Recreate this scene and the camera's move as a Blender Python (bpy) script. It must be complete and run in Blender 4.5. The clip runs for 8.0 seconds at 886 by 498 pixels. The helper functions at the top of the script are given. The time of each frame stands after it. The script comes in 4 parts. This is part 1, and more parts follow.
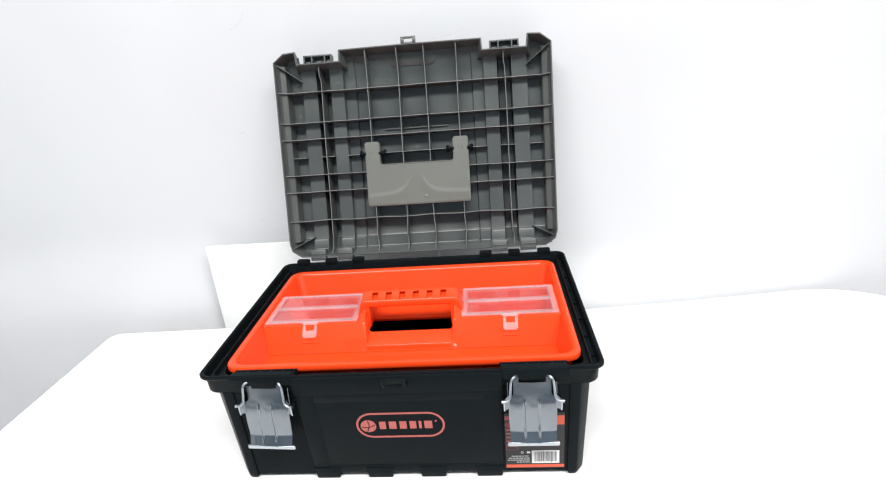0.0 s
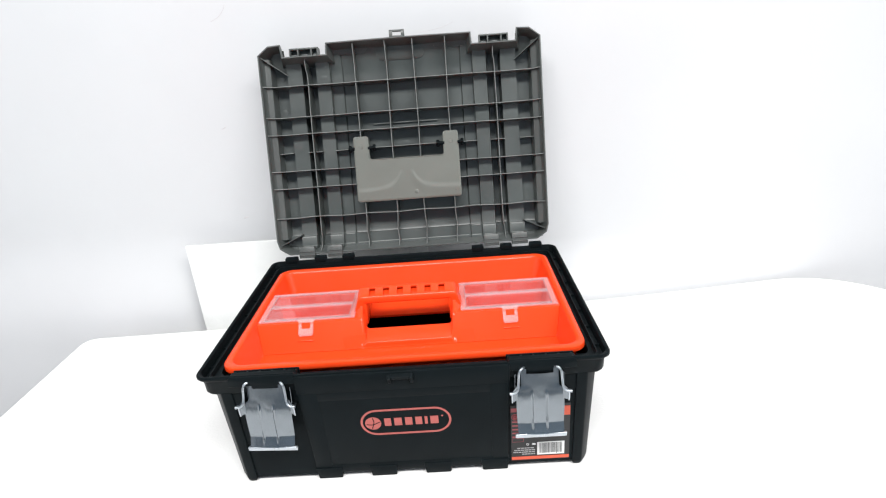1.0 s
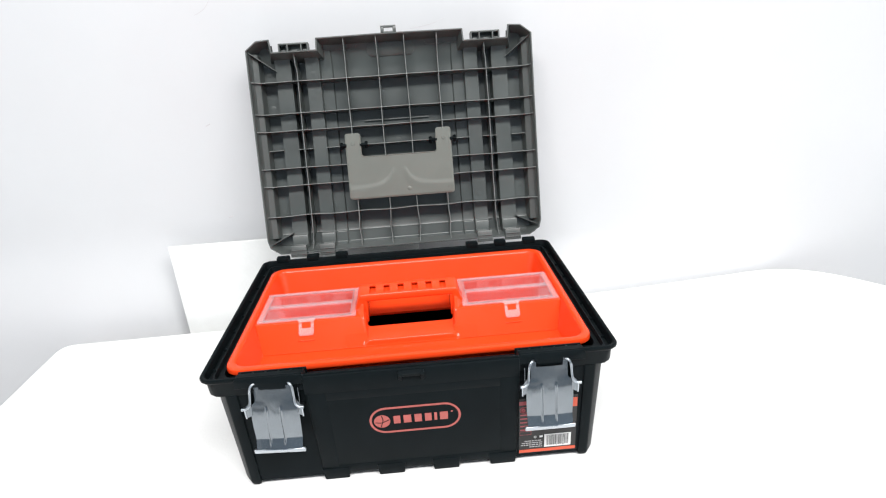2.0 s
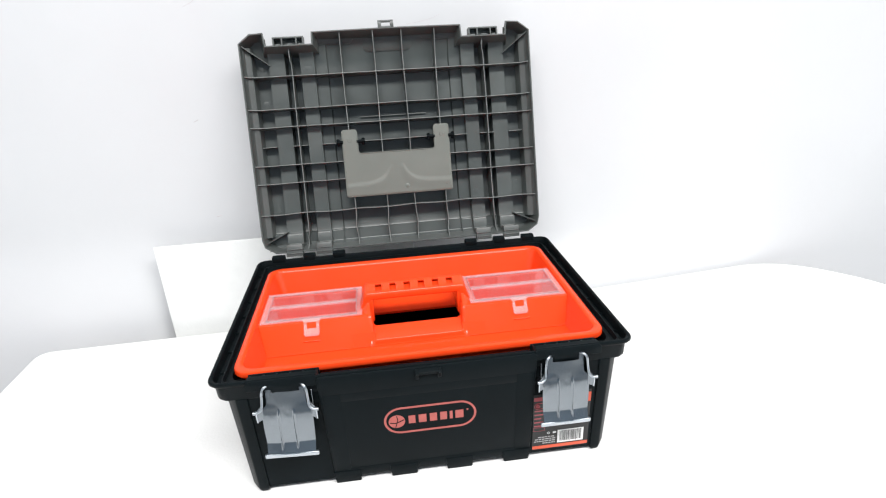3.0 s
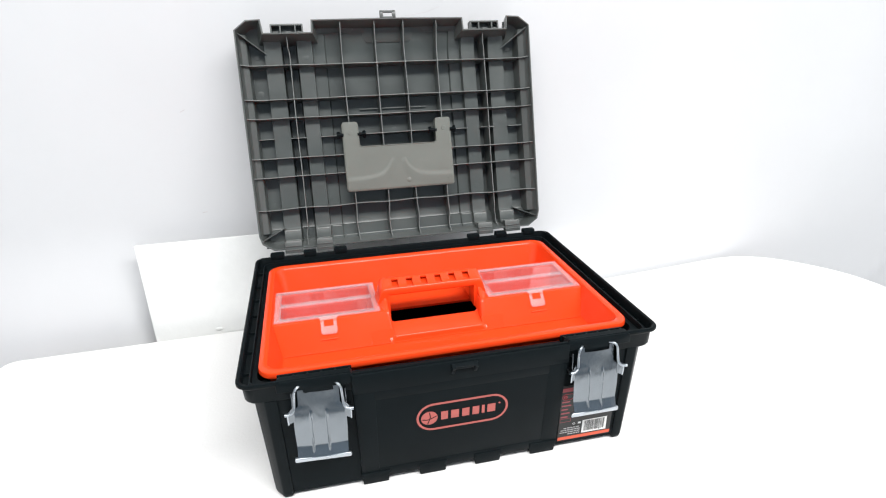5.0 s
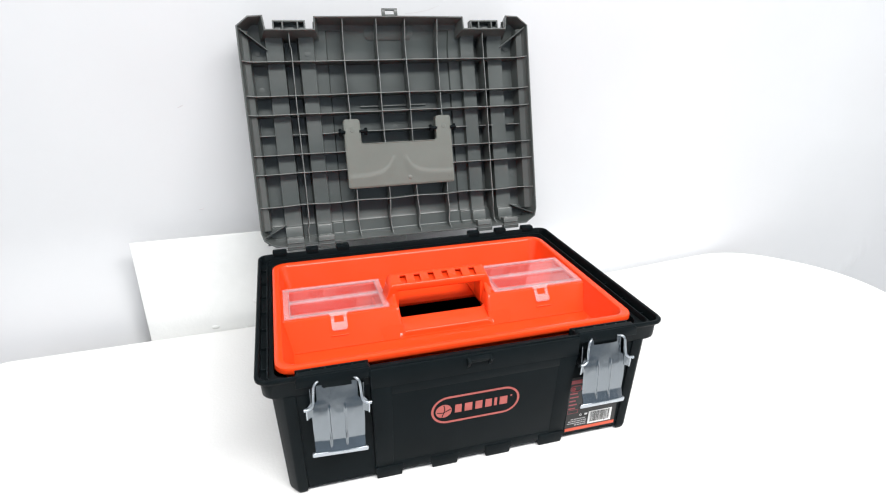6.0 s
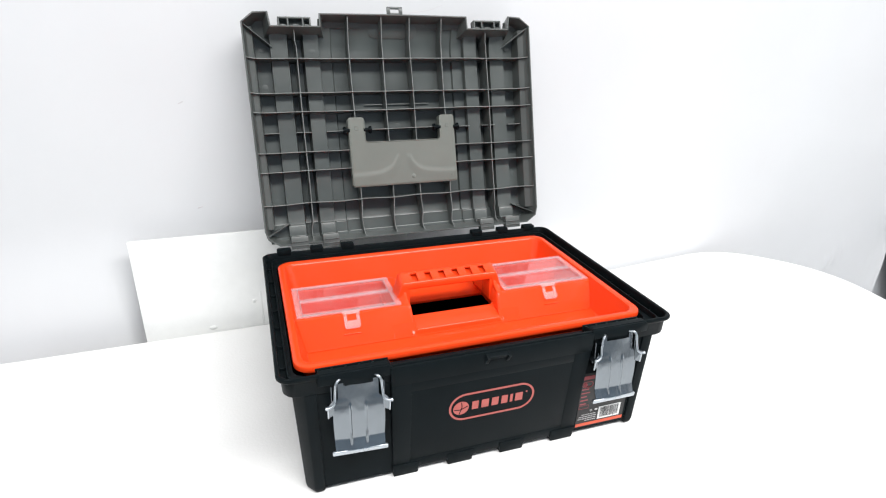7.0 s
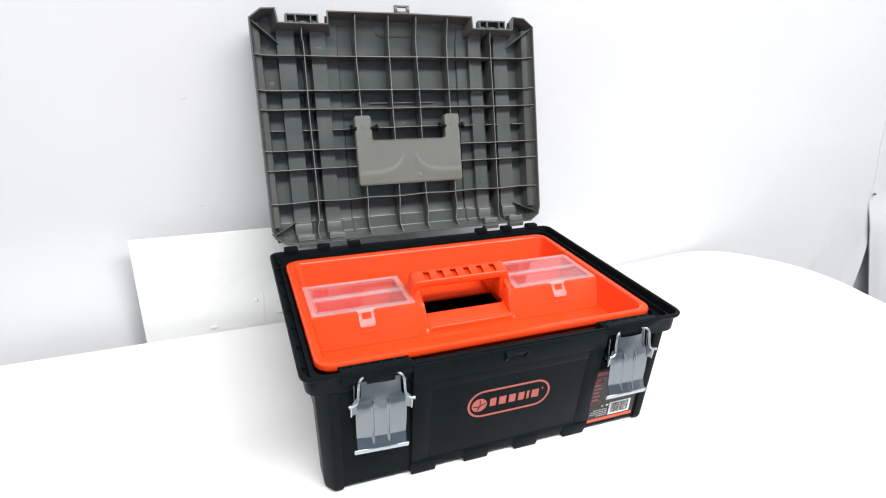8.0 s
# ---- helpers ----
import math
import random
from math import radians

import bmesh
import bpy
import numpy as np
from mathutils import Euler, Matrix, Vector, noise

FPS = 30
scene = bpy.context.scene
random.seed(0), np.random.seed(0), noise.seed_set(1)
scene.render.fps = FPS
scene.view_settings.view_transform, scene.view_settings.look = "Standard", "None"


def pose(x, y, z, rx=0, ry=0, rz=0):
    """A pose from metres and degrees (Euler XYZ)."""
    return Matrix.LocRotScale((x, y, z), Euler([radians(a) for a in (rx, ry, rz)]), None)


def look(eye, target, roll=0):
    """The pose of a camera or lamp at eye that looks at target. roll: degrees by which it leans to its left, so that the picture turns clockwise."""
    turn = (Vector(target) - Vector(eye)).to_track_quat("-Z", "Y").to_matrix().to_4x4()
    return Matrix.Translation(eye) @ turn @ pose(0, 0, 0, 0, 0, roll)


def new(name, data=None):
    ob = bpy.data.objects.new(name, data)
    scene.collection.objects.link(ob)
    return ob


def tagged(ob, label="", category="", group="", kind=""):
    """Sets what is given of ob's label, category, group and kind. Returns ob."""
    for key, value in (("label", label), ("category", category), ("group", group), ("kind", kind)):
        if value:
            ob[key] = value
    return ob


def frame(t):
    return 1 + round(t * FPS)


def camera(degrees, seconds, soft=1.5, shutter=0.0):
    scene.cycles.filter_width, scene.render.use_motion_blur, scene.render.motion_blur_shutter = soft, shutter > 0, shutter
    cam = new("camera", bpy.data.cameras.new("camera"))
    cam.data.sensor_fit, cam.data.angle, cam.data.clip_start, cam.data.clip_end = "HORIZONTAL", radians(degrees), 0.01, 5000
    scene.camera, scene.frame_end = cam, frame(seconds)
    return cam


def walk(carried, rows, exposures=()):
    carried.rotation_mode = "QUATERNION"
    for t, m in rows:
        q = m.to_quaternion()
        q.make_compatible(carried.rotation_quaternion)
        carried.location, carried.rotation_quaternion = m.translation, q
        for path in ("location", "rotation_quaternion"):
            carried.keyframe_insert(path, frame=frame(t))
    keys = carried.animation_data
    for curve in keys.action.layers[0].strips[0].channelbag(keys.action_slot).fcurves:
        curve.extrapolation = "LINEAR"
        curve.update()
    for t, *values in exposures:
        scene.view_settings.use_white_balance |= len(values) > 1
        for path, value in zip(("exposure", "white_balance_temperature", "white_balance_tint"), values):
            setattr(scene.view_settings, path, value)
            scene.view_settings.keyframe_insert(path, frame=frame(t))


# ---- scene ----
# seconds, eye x y z in metres, then the turns rx ry rz in degrees
cam = camera(76.87, 8.0, soft=1.15)
PATH = [
    (0, 0.1157, -0.5406, 0.5239, 68.12, 4.59, 3.30),
    (0.5, 0.0924, -0.5392, 0.5214, 67.92, 4.33, 1.49),
    (1, 0.0688, -0.5394, 0.5171, 67.87, 4.06, -0.45),
    (1.5, 0.0449, -0.5398, 0.5162, 67.70, 3.79, -2.32),
    (3, -0.0379, -0.5266, 0.5101, 67.51, 2.59, -7.73),
    (3.5, -0.0638, -0.5175, 0.5050, 67.50, 2.19, -9.23),
    (4, -0.0917, -0.5087, 0.5025, 67.43, 1.72, -10.75),
    (4.5, -0.1149, -0.5039, 0.4999, 67.49, 1.29, -12.19),
    (6, -0.1853, -0.4998, 0.5002, 67.35, -0.11, -16.26),
    (6.5, -0.2099, -0.4961, 0.4993, 67.48, -0.60, -17.55),
    (7, -0.2346, -0.4887, 0.4968, 67.52, -1.15, -18.83),
    (7.5, -0.2558, -0.4817, 0.4945, 67.56, -1.59, -19.91),
    (8, -0.2798, -0.4757, 0.4946, 67.57, -2.02, -21.00),
]
walk(cam, [(t, pose(x, y, z, rx, ry, rz)) for t, x, y, z, rx, ry, rz in PATH])

# ---- world and light ----
world = bpy.data.worlds.new("world")
scene.world = world
world.use_nodes = True
world.node_tree.nodes["Background"].inputs["Color"].default_value = (0.9, 0.95, 1.0, 1)
world.node_tree.nodes["Background"].inputs["Strength"].default_value = 0.2
scene.view_settings.exposure = 0.0


def area_lamp(name, eye, target, size, size_y, watts, colour):
    data = bpy.data.lights.new(name, "AREA")
    data.shape, data.size, data.size_y, data.energy, data.color = "RECTANGLE", size, size_y, watts, colour
    ob = new(name, data)
    ob.matrix_world = look(eye, target)
    return ob


area_lamp("ceiling_lamp_light", (0.41, -1.38, 2.33), (0.41, -1.38, 0.0), 3.5, 0.65, 153, (1.0, 0.99, 0.98))


# ---- materials ----
def material(name, colour, rough=0.5, metal=0.0, vary=0.06, scale=30.0, bump=0.05, grain=400.0, spec=0.5, second=None):
    """A painted or moulded surface: two scales of variation in colour and gloss, and a fine relief."""
    m = bpy.data.materials.new(name)
    m.use_nodes = True
    nt = m.node_tree
    b = nt.nodes["Principled BSDF"]
    b.inputs["Metallic"].default_value = metal
    b.inputs["Specular IOR Level"].default_value = spec
    co = nt.nodes.new("ShaderNodeTexCoord")
    big = nt.nodes.new("ShaderNodeTexNoise")
    big.inputs["Scale"].default_value = scale
    big.inputs["Detail"].default_value = 4
    fine = nt.nodes.new("ShaderNodeTexNoise")
    fine.inputs["Scale"].default_value = grain
    fine.inputs["Detail"].default_value = 3
    nt.links.new(co.outputs["Object"], big.inputs["Vector"])
    nt.links.new(co.outputs["Object"], fine.inputs["Vector"])
    ramp = nt.nodes.new("ShaderNodeMapRange")
    ramp.inputs["From Min"].default_value, ramp.inputs["From Max"].default_value = 0.3, 0.7
    ramp.inputs["To Min"].default_value, ramp.inputs["To Max"].default_value = 1 - vary, 1 + vary
    nt.links.new(big.outputs["Fac"], ramp.inputs["Value"])
    mul = nt.nodes.new("ShaderNodeVectorMath")
    mul.operation = "SCALE"
    mul.inputs[0].default_value = colour
    nt.links.new(ramp.outputs["Result"], mul.inputs["Scale"])
    if second:
        # broad clouds of a second tint
        cloud = nt.nodes.new("ShaderNodeTexNoise")
        cloud.inputs["Scale"].default_value, cloud.inputs["Detail"].default_value = scale * 0.4, 3
        nt.links.new(co.outputs["Object"], cloud.inputs["Vector"])
        blend = nt.nodes.new("ShaderNodeMix")
        blend.data_type = "VECTOR"
        blend.inputs[4].default_value, blend.inputs[5].default_value = colour, second
        nt.links.new(cloud.outputs["Fac"], blend.inputs[0])
        nt.links.new(blend.outputs[1], mul.inputs[0])
    nt.links.new(mul.outputs["Vector"], b.inputs["Base Color"])
    rr = nt.nodes.new("ShaderNodeMapRange")
    rr.inputs["From Min"].default_value, rr.inputs["From Max"].default_value = 0.3, 0.7
    rr.inputs["To Min"].default_value, rr.inputs["To Max"].default_value = rough * 0.85, min(1, rough * 1.15)
    nt.links.new(fine.outputs["Fac"], rr.inputs["Value"])
    nt.links.new(rr.outputs["Result"], b.inputs["Roughness"])
    if bump:
        bp = nt.nodes.new("ShaderNodeBump")
        bp.inputs["Strength"].default_value, bp.inputs["Distance"].default_value = bump, 0.001
        nt.links.new(fine.outputs["Fac"], bp.inputs["Height"])
        nt.links.new(bp.outputs["Normal"], b.inputs["Normal"])
    return m


def clear_plastic(name, milk, rough, tint):
    """Thin see-through plastic: clear with a milky share and a gloss."""
    m = bpy.data.materials.new(name)
    m.use_nodes = True
    nt = m.node_tree
    out = nt.nodes["Material Output"]
    b = nt.nodes["Principled BSDF"]
    b.inputs["Base Color"].default_value = (0.92, 0.90, 0.90, 1)
    b.inputs["Roughness"].default_value = rough
    tr = nt.nodes.new("ShaderNodeBsdfTransparent")
    tr.inputs["Color"].default_value = (*tint, 1)
    mix = nt.nodes.new("ShaderNodeMixShader")
    co = nt.nodes.new("ShaderNodeTexCoord")
    no = nt.nodes.new("ShaderNodeTexNoise")
    no.inputs["Scale"].default_value = 35
    nt.links.new(co.outputs["Object"], no.inputs["Vector"])
    mr = nt.nodes.new("ShaderNodeMapRange")
    mr.inputs["From Min"].default_value, mr.inputs["From Max"].default_value = 0.3, 0.7
    mr.inputs["To Min"].default_value, mr.inputs["To Max"].default_value = milk * 0.85, milk * 1.15
    nt.links.new(no.outputs["Fac"], mr.inputs["Value"])
    nt.links.new(mr.outputs["Result"], mix.inputs["Fac"])
    nt.links.new(tr.outputs[0], mix.inputs[1])
    nt.links.new(b.outputs[0], mix.inputs[2])
    nt.links.new(mix.outputs[0], out.inputs["Surface"])
    return m


def clear_pane(name, tint, milk):
    """A clear sheet: seen through, slightly milky, with a mirror gloss that grows towards grazing views."""
    m = clear_plastic(name, milk, 0.4, tint)
    nt = m.node_tree
    out = nt.nodes["Material Output"]
    body = out.inputs["Surface"].links[0].from_socket
    gloss = nt.nodes.new("ShaderNodeBsdfGlossy")
    gloss.inputs["Roughness"].default_value = 0.06
    lw = nt.nodes.new("ShaderNodeLayerWeight")
    power = nt.nodes.new("ShaderNodeMath")
    power.operation, power.inputs[1].default_value = "POWER", 3.5
    nt.links.new(lw.outputs["Facing"], power.inputs[0])
    fr = nt.nodes.new("ShaderNodeMapRange")
    fr.inputs["To Min"].default_value, fr.inputs["To Max"].default_value = 0.03, 0.7
    nt.links.new(power.outputs[0], fr.inputs["Value"])
    mix = nt.nodes.new("ShaderNodeMixShader")
    nt.links.new(fr.outputs[0], mix.inputs["Fac"])
    nt.links.new(body, mix.inputs[1])
    nt.links.new(gloss.outputs[0], mix.inputs[2])
    nt.links.new(mix.outputs[0], out.inputs["Surface"])
    return m


BLACK = material("black_plastic", (0.0058, 0.0084, 0.0096), 0.36, vary=0.12, scale=18, bump=0.08, grain=900, spec=0.05)
GREY = material("grey_plastic", (0.073, 0.082, 0.079), 0.33, vary=0.14, scale=11, bump=0.0, grain=22, spec=0.50)
# lighter grey that paints highlights on the edges inside the lid
EDGE_GLINT = material("grey_edge_glint", (0.225, 0.238, 0.232), 0.33, vary=0.18, scale=60, bump=0.0, grain=120, spec=0.5)
BEIGE = material("handle_plastic", (0.142, 0.153, 0.136), 0.42, vary=0.05, scale=20, bump=0.05, grain=500)
ORANGE = material("orange_plastic", (0.84, 0.060, 0.011), 0.21, vary=0.03, scale=12, bump=0.0, grain=30, spec=0.30)
ZINC = material("zinc_plate", (0.235, 0.260, 0.282), 0.24, metal=1.0, vary=0.08, scale=40, bump=0.0, grain=25)
WIRE = material("steel_wire", (0.52, 0.56, 0.60), 0.28, metal=1.0, vary=0.04, scale=20, bump=0.0, grain=25)
FROST = clear_plastic("frosted_frame", 0.150, 0.30, (0.94, 0.90, 0.92))
CLIP = clear_plastic("clip_plastic", 0.13, 0.25, (0.95, 0.92, 0.93))
PANE = clear_pane("clear_pane", (0.96, 0.88, 0.90), 0.052)
PRINT = material("red_print", (0.42, 0.095, 0.080), 0.5, vary=0.08, scale=150, bump=0.0)
LABEL = material("label_film", (0.008, 0.0085, 0.009), 0.38, vary=0.1, scale=60, bump=0.0)
LABEL_RED = material("label_red", (0.62, 0.085, 0.035), 0.35, vary=0.04, scale=60, bump=0.0)
LABEL_PINK = material("label_pink", (0.32, 0.060, 0.070), 0.35, vary=0.04, scale=60, bump=0.0)
LABEL_WHITE = material("label_white", (0.75, 0.75, 0.74), 0.4, vary=0.03, scale=60, bump=0.0)
LABEL_TEXT = material("label_text", (0.38, 0.38, 0.38), 0.4, vary=0.15, scale=300, bump=0.0)
INK = material("barcode_ink", (0.03, 0.03, 0.03), 0.5, vary=0.03, scale=60, bump=0.0)
CLOTH = material("white_cloth", (0.81, 0.81, 0.80), 0.9, vary=0.02, scale=9, bump=0.35, grain=260, spec=0.1)
WALL = material("backdrop_cloth", (0.664, 0.684, 0.697), 0.85, second=(0.684, 0.680, 0.693), vary=0.02, scale=3.5, bump=0.12, grain=60, spec=0.1)
FOAM = material("polystyrene", (0.80, 0.81, 0.80), 0.75, vary=0.02, scale=40, bump=0.30, grain=180, spec=0.2)
PAINT = material("room_paint", (0.76, 0.76, 0.77), 0.8, vary=0.02, scale=2, bump=0.05, grain=120, spec=0.2)
PAINT_BLUE = material("blue_grey_paint", (0.23, 0.28, 0.33), 0.8, vary=0.03, scale=2, bump=0.05, grain=120, spec=0.2)
FLOORING = material("grey_floor", (0.24, 0.245, 0.25), 0.4, vary=0.06, scale=3, bump=0.05, grain=80)
MARK = material("wall_mark", (0.61, 0.585, 0.60), 0.9, vary=0.1, scale=60, bump=0.0, spec=0.0)
PIN = material("brown_pin", (0.22, 0.17, 0.16), 0.5, vary=0.1, scale=200, bump=0.0)
WOOD = material("table_board", (0.45, 0.36, 0.25), 0.6, vary=0.12, scale=15, bump=0.1, grain=120)


# ---- mesh helpers ----
def finish(bm, angle=38):
    bmesh.ops.recalc_face_normals(bm, faces=bm.faces[:])
    me = bpy.data.meshes.new("mesh")
    bm.to_mesh(me)
    bm.free()
    me.polygons.foreach_set("use_smooth", [True] * len(me.polygons))
    me.set_sharp_from_angle(angle=radians(angle))
    return me


def part(name, bm, mat, parent=None, label="", angle=38):
    me = bm if isinstance(bm, bpy.types.Mesh) else finish(bm, angle)
    if not me.materials:
        me.materials.append(mat)
    ob = new(name, me)
    ob.parent = parent
    return tagged(ob, label)


def empty(name, at, label, category, group=""):
    ob = new(name)
    ob.empty_display_size = 0.05
    ob.matrix_world = at
    return tagged(ob, label, category, group)


def absorb(bm, other):
    """Adds the geometry of another bmesh to bm."""
    me = bpy.data.meshes.new("tmp")
    other.to_mesh(me)
    other.free()
    bm.from_mesh(me)
    bpy.data.meshes.remove(me)


def hexa(bm, bottom, top, bevel=0.0, seg=2):
    """A block between two quads, with its edges rounded."""
    b = bmesh.new()
    lo = [b.verts.new(p) for p in bottom]
    hi = [b.verts.new(p) for p in top]
    b.faces.new(lo[::-1])
    b.faces.new(hi)
    for i in range(4):
        j = (i + 1) % 4
        b.faces.new((lo[i], lo[j], hi[j], hi[i]))
    if bevel:
        bmesh.ops.bevel(b, geom=b.edges[:], offset=bevel, segments=seg, profile=0.5, affect="EDGES")
    absorb(bm, b)


def block(bm, x0, x1, y0, y1, z0, z1, bevel=0.0, seg=2):
    q = ((x0, y0), (x1, y0), (x1, y1), (x0, y1))
    hexa(bm, [(x, y, z0) for x, y in q], [(x, y, z1) for x, y in q], bevel, seg)


def loft(bm, rings, cap_first=True, cap_last=True, closed=True):
    rows = [[bm.verts.new(p) for p in r] for r in rings]
    n = len(rows[0])
    for a, b in zip(rows, rows[1:]):
        for i in range(n if closed else n - 1):
            j = (i + 1) % n
            bm.faces.new((a[i], a[j], b[j], b[i]))
    if cap_first:
        bm.faces.new(rows[0][::-1])
    if cap_last:
        bm.faces.new(rows[-1])
    return rows


def rounded(x0, x1, y0, y1, r, z, n=4, breaks=()):
    """A rectangle with rounded corners, anticlockwise from the front left, with extra points at breaks along the front."""
    pts = []
    for cx, cy, a in ((x0 + r, y0 + r, 180), (x1 - r, y0 + r, 270), (x1 - r, y1 - r, 0), (x0 + r, y1 - r, 90)):
        for k in range(n + 1):
            t = radians(a + 90 * k / n)
            pts.append((cx + r * math.cos(t), cy + r * math.sin(t), z))
        if a == 180:
            pts += [(x, y0, z) for x in breaks]
    return pts


def tube(bm, pts, r, sides=8, flat=1.0):
    """A round bar along a line of points."""
    pts = [Vector(p) for p in pts]
    rings = []
    for i, p in enumerate(pts):
        d = (pts[min(i + 1, len(pts) - 1)] - pts[max(i - 1, 0)]).normalized()
        a = d.cross(Vector((0, 0, 1)) if abs(d.z) < 0.9 else Vector((0, 1, 0))).normalized()
        b = d.cross(a)
        rings.append([p + (a * math.cos(t) + b * flat * math.sin(t)) * r for t in (2 * math.pi * k / sides for k in range(sides))])
    loft(bm, rings)


def shell_grid(bm, outer, inner, keep=lambda i, j: True):
    """Two skins over one grid of points, joined along every open edge; cells that keep() refuses become holes through both."""
    verts = {}

    def v(side, i, j):
        if (side, i, j) not in verts:
            verts[side, i, j] = bm.verts.new((outer, inner)[side][i][j])
        return verts[side, i, j]
    ni, nj = len(outer) - 1, len(outer[0]) - 1
    kept = {(i, j) for i in range(ni) for j in range(nj) if keep(i, j)}
    for i, j in kept:
        ring = ((i, j), (i + 1, j), (i + 1, j + 1), (i, j + 1))
        bm.faces.new([v(0, *p) for p in ring])
        bm.faces.new([v(1, *p) for p in ring[::-1]])
        for beside, p, q in (((i, j - 1), ring[0], ring[1]), ((i + 1, j), ring[1], ring[2]), ((i, j + 1), ring[2], ring[3]), ((i - 1, j), ring[3], ring[0])):
            if beside not in kept:
                bm.faces.new((v(0, *q), v(0, *p), v(1, *p), v(1, *q)))


def curve_points(ctrl, n=6):
    """Smooth points through the given ones (Catmull-Rom)."""
    c = [Vector(p) for p in ctrl]
    c = [2 * c[0] - c[1]] + c + [2 * c[-1] - c[-2]]
    out = []
    for i in range(1, len(c) - 2):
        for k in range(n):
            t = k / n
            a, b, d, e = c[i - 1:i + 3]
            out.append(0.5 * ((2 * b) + (d - a) * t + (2 * a - 5 * b + 4 * d - e) * t * t + (3 * b - a - 3 * d + e) * t ** 3))
    out.append(c[-2])
    return out


def step(e0, e1, x):
    t = max(0.0, min(1.0, (x - e0) / (e1 - e0)))
    return t * t * (3 - 2 * t)


# ---- the setting ----
FLOOR_Z, CEIL_Z, WALL_Y = -0.78, 2.40, 0.483


def room():
    def wall(name, x0, x1, y0, y1, z0, z1, mat):
        bm = bmesh.new()
        block(bm, x0, x1, y0, y1, z0, z1)
        tagged(part(name, bm, mat), kind="structure")
    # unseen wall, painted dark to deepen the reflections in latches and lid
    wall("wall_south", -2.3, 2.6, -3.2, -3.1, FLOOR_Z, CEIL_Z, PAINT_BLUE)
    wall("wall_west", -2.4, -2.3, -3.2, 0.75, FLOOR_Z, CEIL_Z, PAINT)
    wall("wall_east", 2.6, 2.7, -3.2, 0.75, FLOOR_Z, CEIL_Z, PAINT)
    wall("floor", -2.4, 2.7, -3.2, 0.75, FLOOR_Z - 0.1, FLOOR_Z, FLOORING)
    wall("ceiling", -2.4, 2.7, -3.2, 0.75, CEIL_Z, CEIL_Z + 0.1, PAINT)
    wall("wall_north", -2.3, 2.6, 0.5090, 0.75, FLOOR_Z, CEIL_Z, WALL)


room()


def sheet_edge(z):
    return float(np.interp(z, (-0.30, -0.203, -0.133, -0.058, 0.028, 0.087, 0.127, 0.237, 0.60), (1.420, 1.420, 1.424, 1.423, 1.394, 1.380, 1.376, 1.346, 1.300)))


def sheet_y(x, z):
    """The gently waving face of the hung sheet."""
    calm = 1 - step(1.22, 1.36, x)
    return WALL_Y + calm * (0.004 * noise.noise((x * 2.2, z * 1.3, 3)) + 0.0022 * noise.noise((x * 7, z * 4, 8)))


def backdrop():
    """White sheet on the wall behind the table, a little wavy, with its edge drawn aside at the corner."""
    bm = bmesh.new()
    nx, nz, fine = 210, 150, 70
    x0 = -2.28
    grid = []
    for side in (0, 1):
        rows = []
        for j in range(nz + 1):
            z = FLOOR_Z + 0.002 + (CEIL_Z - FLOOR_Z - 0.01) * j / nz
            row = []
            for i in range(nx + 1):
                # close columns near the loose edge
                e = sheet_edge(z)
                x = x0 + (e - 0.28 - x0) * i / (nx - fine) if i < nx - fine else e - 0.28 * (nx - i) / fine
                y = sheet_y(x, z)
                y += (0.005 * step(0.17, 0.045, e - x) - 0.014 * step(0.042, 0.004, e - x)) * (1 - step(-0.14, 0.09, z))
                y -= 0.004 * math.exp(-((x - 1.26 * z - 1.328) / 0.009) ** 2) * step(-0.03, -0.07, z)
                # its foot is drawn forward on to the table's back edge
                y -= max(0.0, 0.475 - max(0.417, 0.417 + 0.11 * (x - 0.30))) * step(0.08, 0.20, x) * (1 - step(-0.012, 0.100, z))
                y -= 0.026 * step(-0.438, -0.475, x) * (1 - step(-0.03, 0.180, z))
                row.append(bm.verts.new((x, y + 0.004 * side, z)))
            rows.append(row)
        grid.append(rows)
        for a, b in zip(rows, rows[1:]):
            for i in range(nx):
                bm.faces.new((a[i], a[i + 1], b[i + 1], b[i]))
    f, k = grid
    for j in range(nz):
        bm.faces.new((f[j][nx], k[j][nx], k[j + 1][nx], f[j + 1][nx]))
        bm.faces.new((f[j][0], f[j + 1][0], k[j + 1][0], k[j][0]))
    tagged(part("backdrop", bm, WALL, None, "white sheet hung flat on the wall behind the table", 60), kind="structure")


backdrop()


